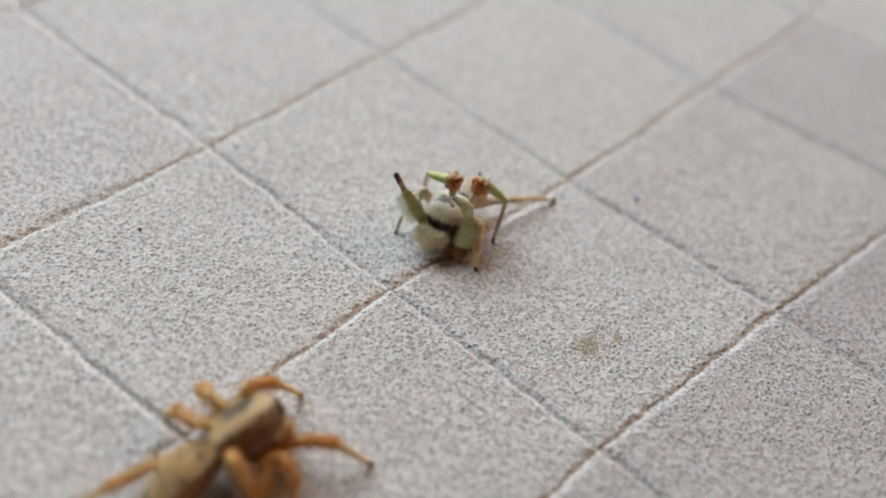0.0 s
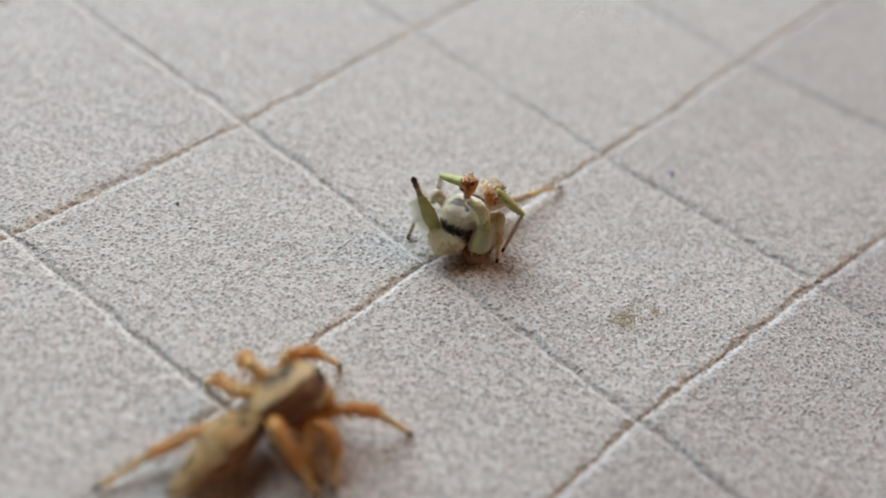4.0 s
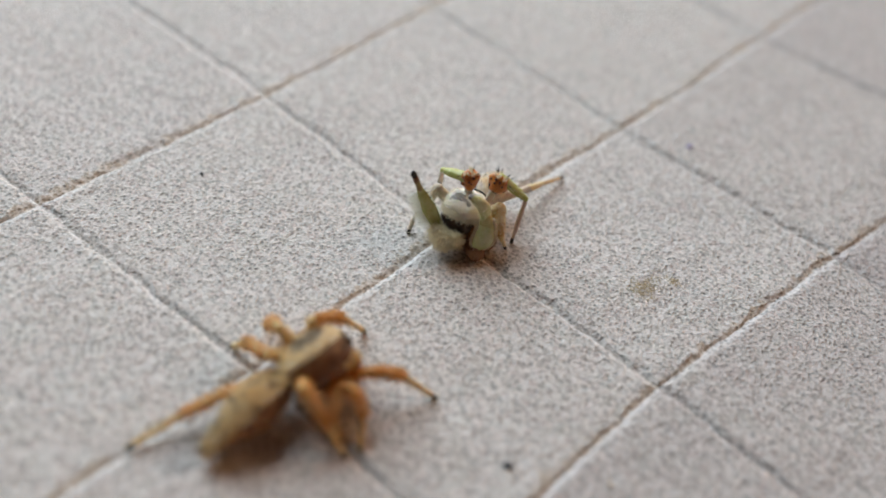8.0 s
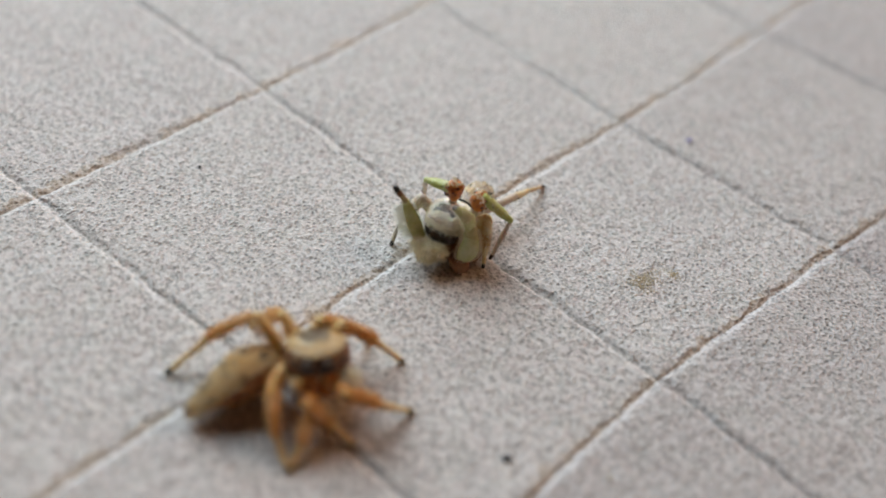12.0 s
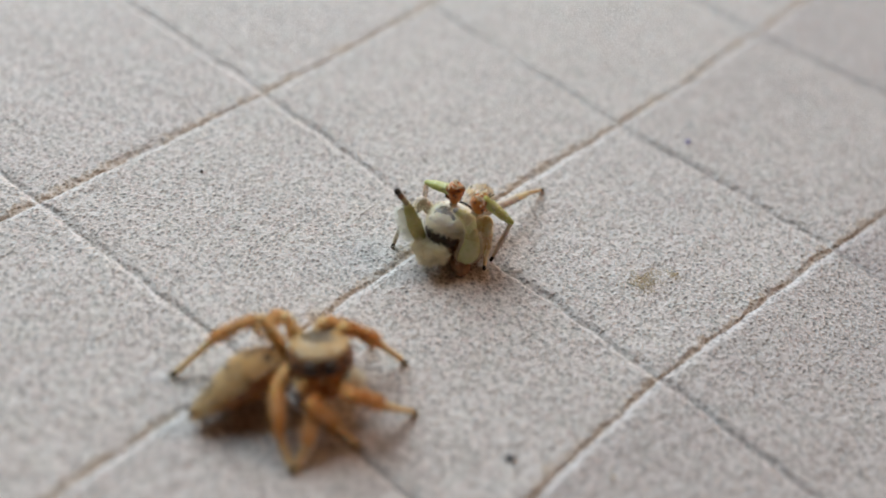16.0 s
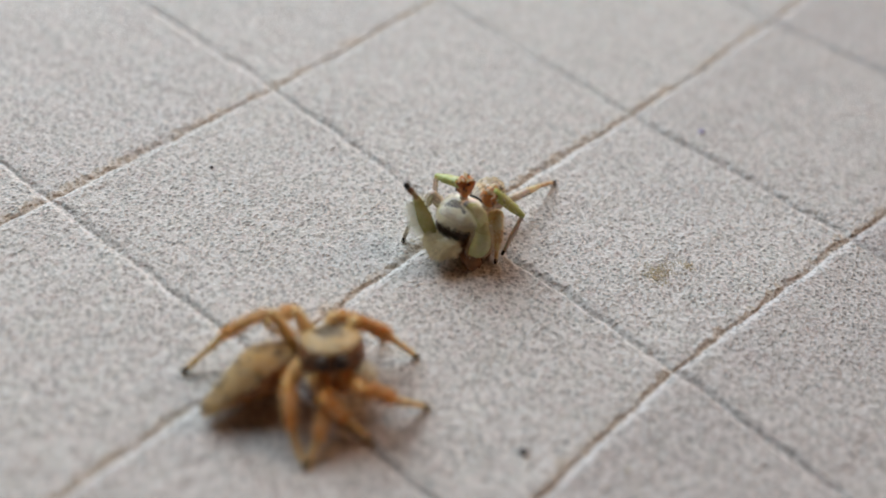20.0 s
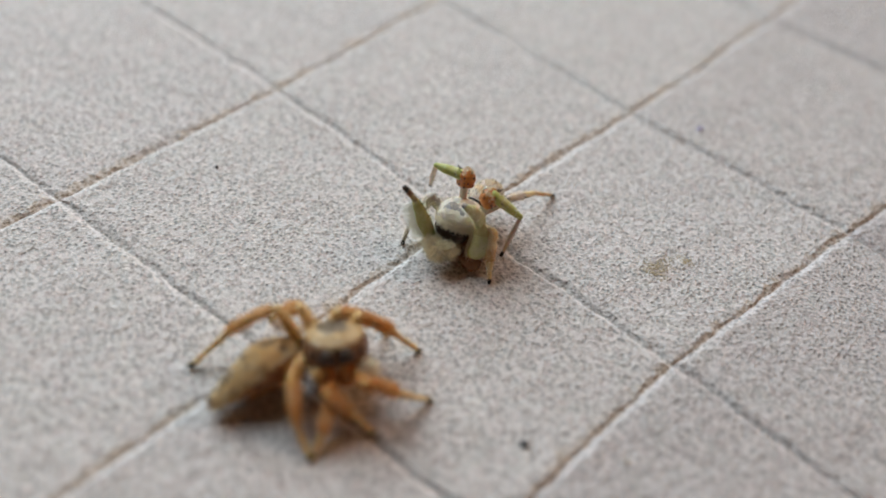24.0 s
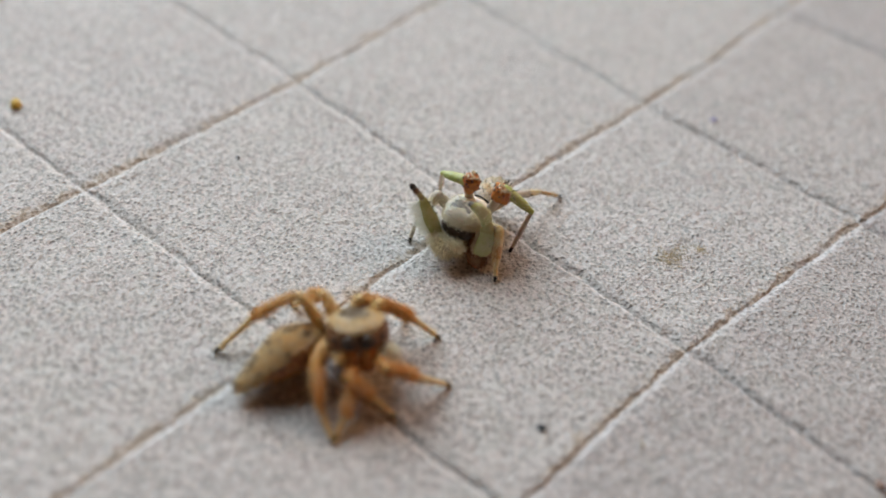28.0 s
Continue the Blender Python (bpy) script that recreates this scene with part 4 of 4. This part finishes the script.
# joints of each leg before and after the turn: hip, knee, ankle, tip
FEMALE_LEGS = {
    "far_front": ([(-0.2, 2.5, 1.7), (-0.91, 2.9, 3.2), (-0.46, 4.5, 2.2), (-0.03, 5.89, 0.1)], [(0.75, 2.6, 1.7), (0.55, 3.3, 3.3), (2.3, 4.75, 2.0), (3.59, 5.96, 0.1)]),
    "near_front": ([(2.0, 1.5, 1.1), (3.4, 3.3, 2.9), (4.66, 4.85, 2.35), (6.31, 6.02, 0.1)], [(2.4, 1.5, 1.4), (4.3, 1.3, 2.4), (5.6, 2.5, 1.5), (6.53, 4.09, 0.1)]),
    "near_second": ([(2.1, 1.1, 1.35), (3.8, 1.75, 2.2), (4.95, 1.55, 1.2), (5.98, 0.48, 0.1)], [(2.1, 0.7, 1.4), (3.0, -0.9, 2.3), (4.4, -0.35, 1.4), (5.91, 0.3, 0.1)]),
    "near_hind": ([(1.2, 0.4, 1.6), (2.85, -0.35, 2.35), (4.6, -0.45, 1.2), (5.78, -0.36, 0.1)], [(0.0, 0.1, 1.6), (0.55, -1.5, 3.1), (2.4, -2.8, 1.4), (4.76, -3.38, 0.1)]),
    "far_hind": ([(0.2, 0.2, 1.6), (-1.25, -2.74, 2.6), (-2.17, -6.02, 1.1), (-2.39, -9.11, 0.1)], [(-0.6, 0.3, 1.6), (-2.05, -0.09, 3.4), (-4.1, -2.15, 1.9), (-4.63, -4.96, 0.1)]),
    "far_third": ([(-0.3, 1.2, 1.7), (-2.4, 0.9, 3.0), (-3.3, 1.2, 1.6), (-4.41, 1.54, 0.1)], [(-0.3, 1.2, 1.7), (-1.23, 1.4, 3.4), (-2.9, 1.1, 1.9), (-4.43, 0.66, 0.1)]),
    "far_second": ([(-0.3, 0.6, 1.7), (-0.9, -0.7, 2.9), (-3.2, -0.7, 1.5), (-4.3, -0.93, 0.1)], [(-0.1, 2.1, 1.7), (-0.15, 2.9, 2.9), (0.7, 4.3, 1.9), (1.2, 5.3, 0.1)]),
    "near_third": ([(1.5, 0.9, 1.3), (2.9, 0.9, 1.7), (4.1, 0.3, 1.0), (4.9, 0.1, 0.1)], [(1.6, 0.3, 1.4), (3.9, -0.2, 2.0), (4.6, -1.73, 1.2), (4.71, -3.14, 0.1)]),
}


def make_female_legs():
    made = {}
    for key, (before, after) in FEMALE_LEGS.items():
        la, lb = lengths_of(before), lengths_of(after)
        a, b, c = [(p + q) / 2 for p, q in zip(la, lb)]
        front, far = "front" in key, "far" in key
        tone = STRAW if far else HONEY
        thick = {"near_hind": 1.1, "near_second": 0.9, "near_front": 0.8, "near_third": 0.68}.get(key, 0.7)
        leg = limb("leg", female, a, [(0, 0.36 * thick, 0.38 * thick, 0), (0.55, 0.42 * thick, 0.46 * thick, 0), (1, 0.32 * thick, 0.34 * thick, 0)], [tone, TAN_HAIR if far else RUST_HAIR], "straw coloured hairy leg" if far else "honey brown hairy leg", bow=0.12, hairs=[(420, 0.36, 0.02, 1, 0)])
        low = limb("tibia", leg, b, [(0, 0.33 * thick, 0.34 * thick, 0), (0.12, 0.34 * thick, 0.34 * thick, 1 if front or key == "near_second" else 0), (0.85, 0.27, 0.27, 0), (1, 0.2, 0.2, 0)], [tone, RUST, RUST_HAIR, BLACK], "rust orange leg piece" if front else "honey brown leg piece", bow=0.15,
                   hairs=[(420, 0.45, 0.022, 2, 0)], spines=[(0.4, 1, 0.2, 0.4), (0.7, -1, 0.2, 0.4)])
        end = limb("tarsus", leg, c, [(0, 0.2, 0.2, 0), (0.7, 0.15, 0.15, 0), (0.84, 0.15, 0.14, 1), (1, 0.15, 0.13, 1)], [STRAW, BLACK, TAN_HAIR], "foot with a dark tip", hairs=[(80, 0.28, 0.022, 2, 0)])
        made[key] = (leg, low, end, (a, b, c))
    return made


female_legs = make_female_legs()


# ---- crumbs and dust on the tiles ----
def crumb(name, where, half, mat, label, lumps=3):
    bm = bmesh.new()
    blob(bm, (0, 0, half[2] * 0.8), half, 0, 0.85, 0.35, 14, 9, seed=where[0])
    for k in range(lumps):
        g = rng.uniform(0, 6.28)
        blob(bm, (half[0] * 0.7 * math.cos(g), half[1] * 0.7 * math.sin(g), half[2] * 0.5), [h * rng.uniform(0.35, 0.6) for h in half], 0, 0.85, 0.3, 10, 7, seed=k)
    ob = tagged(part(name, bm, [mat]), label, "crumb")
    ob.matrix_basis = at(where[0], where[1], 0.0, 0, 0, rng.uniform(0, 360))
    return ob


crumb("crumb", (-14.95, -11.05), (0.11, 0.13, 0.10), SOOT, "tiny black crumb lying on a pale tile", 2)
crumb("crumb", (15.3, -10.77), (0.26, 0.22, 0.12), SOOT, "small dark grey crumb lying on a tile", 4)
crumb("crumb", (6.1, 20.75), (0.26, 0.2, 0.10), VIOLET, "small violet fleck lying on a tile", 2)
crumb("crumb", (-30.8, -20.7), (0.42, 0.36, 0.32), YELLOW, "small yellow orange grain on a tile", 3)
crumb("crumb", (20.0, -7.2), (0.13, 0.12, 0.08), OCHRE, "tiny ochre grain on a tile", 2)
crumb("crumb", (30.7, 0.9), (0.3, 0.26, 0.2), MAUVE, "small brown crumb on a tile", 3)


def make_dust():
    """Ochre dust: a scatter of fine grains."""
    bm = bmesh.new()
    for cx, cy, r, count in ((12.45, 5.75, 0.75, 420), (13.65, 7.9, 0.4, 120), (12.9, 6.9, 0.9, 160)):
        for k in range(count):
            x, y = cx + rng.gauss(0, r * 0.6), cy + rng.gauss(0, r * 0.6)
            s = rng.uniform(0.02, 0.05)
            blob(bm, (x, y, 0.03), (s, s * rng.uniform(0.7, 1.5), s * 0.5), 0, 1, 0.2, 7, 5, seed=k)
    tagged(part("dust", bm, [OCHRE]), "scatter of fine ochre dust on a tile", "dust", kind="stuff")


make_dust()


# ---- what moves ----
# the male's way over the floor (seconds, millimetres from where he ends up waiting)
MALE_WAY = [(0.0, -2.59, 8.18), (0.5, -2.46, 7.72), (1.0, -2.25, 7.25), (1.5, -1.97, 6.83), (2.0, -2.01, 6.80), (2.5, -1.78, 6.16), (3.0, -1.61, 5.51), (3.5, -1.48, 5.14),
            (5.5, -1.16, 3.97), (6.0, -1.03, 3.66), (6.5, -0.98, 3.55), (7.0, -0.82, 3.09), (7.5, -0.74, 2.56), (8.0, -0.60, 2.05), (8.5, -0.49, 1.50), (9.0, -0.39, 0.76),
            (9.5, -0.09, 0.23), (10.5, -0.05, 0.18), (12.5, -0.03, 0.10), (15.0, -0.03, 0.08), (18.0, -0.03, 0.05), (20.0, 0.0, 0.0), (21.5, 0.06, 0.01), (23.5, 0.12, -0.31),
            (24.0, 0.22, -0.45), (24.5, 0.27, -0.57), (25.0, 0.29, -0.67), (25.5, 0.30, -0.98), (26.0, 0.31, -1.23), (26.5, 0.26, -1.38), (27.0, 0.21, -1.43), (27.5, 0.20, -1.45), (28.0, 0.26, -1.56)]
# other stands of his legs: knee, ankle, tip
STANDS = {
    "third_a": {"low": [(-0.27, 0.58, 4.5), (-2.26, -0.08, 4.2), (-3.85, 1.53, 0.08)], "high": [(-1.3, 1.3, 4.5), (-3.0, 0.6, 4.3), (-4.6, 1.9, 0.6)], "mid": [(-0.45, 0.8, 4.7), (-2.35, 0.1, 4.4), (-4.0, 1.6, 0.08)]},
    "third_b": {"in": [(1.3, 1.45, 4.5), (3.34, 2.45, 3.2), (3.16, 1.25, 0.08)], "up": [(0.55, 2.1, 4.6), (2.6, 3.4, 3.0), (3.2, 1.9, 0.08)], "out": [(1.6, 2.3, 4.6), (3.2, 2.9, 2.9), (3.2, 1.5, 0.08)]},
    "second_b": {"rest": [(2.0, 1.55, 2.85), (2.75, 1.0, 1.3), (3.4, 0.35, 0.08)], "fore": [(2.2, 0.8, 2.8), (3.1, 0.05, 1.3), (4.3, -1.1, 0.08)], "back": [(1.8, 1.4, 2.85), (2.9, 0.8, 1.4), (3.3, 1.2, 0.08)]},
    "front_a": {"rest": [(-0.45, -2.1, 1.5), (-1.87, -2.25, 3.9), (-2.47, -2.68, 4.9)], "wide": [(-0.45, -2.1, 1.5), (-2.0, -2.6, 3.9), (-3.1, -2.55, 4.9)], "mid": [(-0.45, -2.1, 1.5), (-1.95, -2.4, 3.9), (-2.75, -2.4, 4.95)]},
}
BEATS = {
    "third_a": [(0.0, "low"), (0.65, "low"), (0.9, "high"), (1.25, "high"), (1.7, "low"), (3.0, "low"), (3.2, "high"), (3.6, "high"), (4.0, "low"), (6.1, "low"), (6.35, "high"), (7.25, "high"), (7.55, "low"),
                (8.55, "low"), (8.8, "high"), (9.15, "mid"), (9.4, "low"), (22.6, "low"), (23.0, "high"), (24.4, "high"), (24.75, "low"), (25.8, "low"), (26.1, "mid"), (26.35, "high"), (26.55, "high"), (26.8, "low"), (27.1, "low"),
                (27.4, "high"), (27.7, "high"), (28.0, "mid")],
    "third_b": [(0.0, "up"), (0.35, "up"), (0.65, "in"), (2.15, "in"), (2.4, "up"), (2.75, "up"), (3.1, "in"), (4.2, "in"), (4.6, "up"), (5.6, "up"), (6.0, "in"), (7.65, "in"), (7.9, "up"), (8.25, "up"), (8.5, "out"), (8.8, "out"),
                (9.1, "in"), (24.8, "in"), (25.0, "out"), (25.2, "out"), (25.45, "up"), (25.75, "up"), (26.0, "in"), (27.5, "in"), (28.0, "out")],
    "second_b": [(0.0, "fore"), (0.6, "fore"), (0.9, "rest"), (1.5, "rest"), (1.8, "fore"), (3.0, "fore"), (3.4, "rest"), (5.4, "fore"), (6.2, "rest"), (7.5, "rest"), (7.9, "back"), (8.2, "back"), (8.5, "fore"), (8.9, "fore"), (9.2, "rest"),
                 (22.8, "rest"), (23.4, "fore"), (24.9, "fore"), (25.3, "rest"), (26.2, "rest"), (27.0, "fore"), (28.0, "fore")],
    "front_a": [(0.0, "wide"), (3.0, "mid"), (9.0, "mid"), (10.0, "rest"), (28.0, "rest")],
}
# the trailing foot: where it stands about him (seconds, millimetres)
TRAIL = [(0.0, 3.34, 9.43), (0.5, 3.25, 9.80), (1.0, 3.05, 10.09), (1.5, 2.72, 10.48), (2.0, 2.31, 8.63), (2.5, 2.14, 9.24), (3.0, 1.91, 9.75), (3.5, 1.75, 10.02), (5.5, 1.46, 9.50), (6.0, 1.41, 9.84), (6.5, 1.36, 9.93), (7.0, 1.32, 10.05), (7.5, 1.41, 10.08), (8.0, 1.30, 10.37), (8.5, 1.40, 8.27), (9.0, 1.23, 8.90), (9.5, 0.92, 9.28), (12.5, 0.84, 9.40), (16.0, 0.87, 9.33), (20.0, 0.87, 9.40), (21.5, 0.83, 9.33), (23.5, 1.78, 8.33), (24.0, 1.71, 8.42), (24.5, 1.68, 8.58), (25.0, 1.65, 8.70), (25.5, 1.60, 9.03), (26.0, 1.64, 9.23), (26.5, 1.69, 9.32), (27.0, 1.74, 9.37), (27.5, 1.97, 8.16), (28.0, 1.99, 8.18)]


def motions():
    walk(male, [(t, at(MALE_AT[0] + x, MALE_AT[1] + y, 0)) for t, x, y in MALE_WAY])
    for key, pieces in male_legs.items():
        joints = MALE_LEGS[key]
        long = lengths_of(joints)
        if key in BEATS:
            rows = [(t, chain([joints[0], *STANDS[key][stand]], long)) for t, stand in BEATS[key]]
        elif key == "hind_b":
            rows = [(t, chain([joints[0], joints[1], ((joints[1][0] + x) / 2, (joints[1][1] + y) / 2 + 0.5, 1.2), (x, y, 0.08)], long)) for t, x, y in TRAIL]
        else:
            for ob, m in zip(pieces, leg_poses(joints, FACING if key in ("front_a", "front_b") else None)):
                ob.matrix_basis = m
            continue
        posed = [(t, leg_poses(p, FACING if key in ("front_a", "front_b") else None)) for t, p in rows]
        for k, ob in enumerate(pieces):
            walk(ob, [(t, m[k]) for t, m in posed])
    walk(female, [(t, at(FEMALE_AT[0], FEMALE_AT[1], 0)) for t in (0.0, 28.0)])
    turn = [(0.0, 0), (8.77, 0), (9.03, 1), (28.0, 1)]
    walk(female_carapace, [(t, (CARAPACE_A, CARAPACE_B)[s]) for t, s in [(0.0, 0), (8.75, 0)]] + [(8.9, at(1.0, 1.5, 2.2, 20, -5, -80))] + [(9.07, CARAPACE_B), (28.0, CARAPACE_B)])
    walk(female_abdomen, [(t, (ABDOMEN_A, ABDOMEN_B)[s]) for t, s in turn])
    for key, pieces in female_legs.items():
        posed = [leg_poses(chain(p, pieces[3])) for p in FEMALE_LEGS[key]]
        for k in range(3):
            walk(pieces[k], [(t, posed[s][k]) for t, s in turn])


motions()
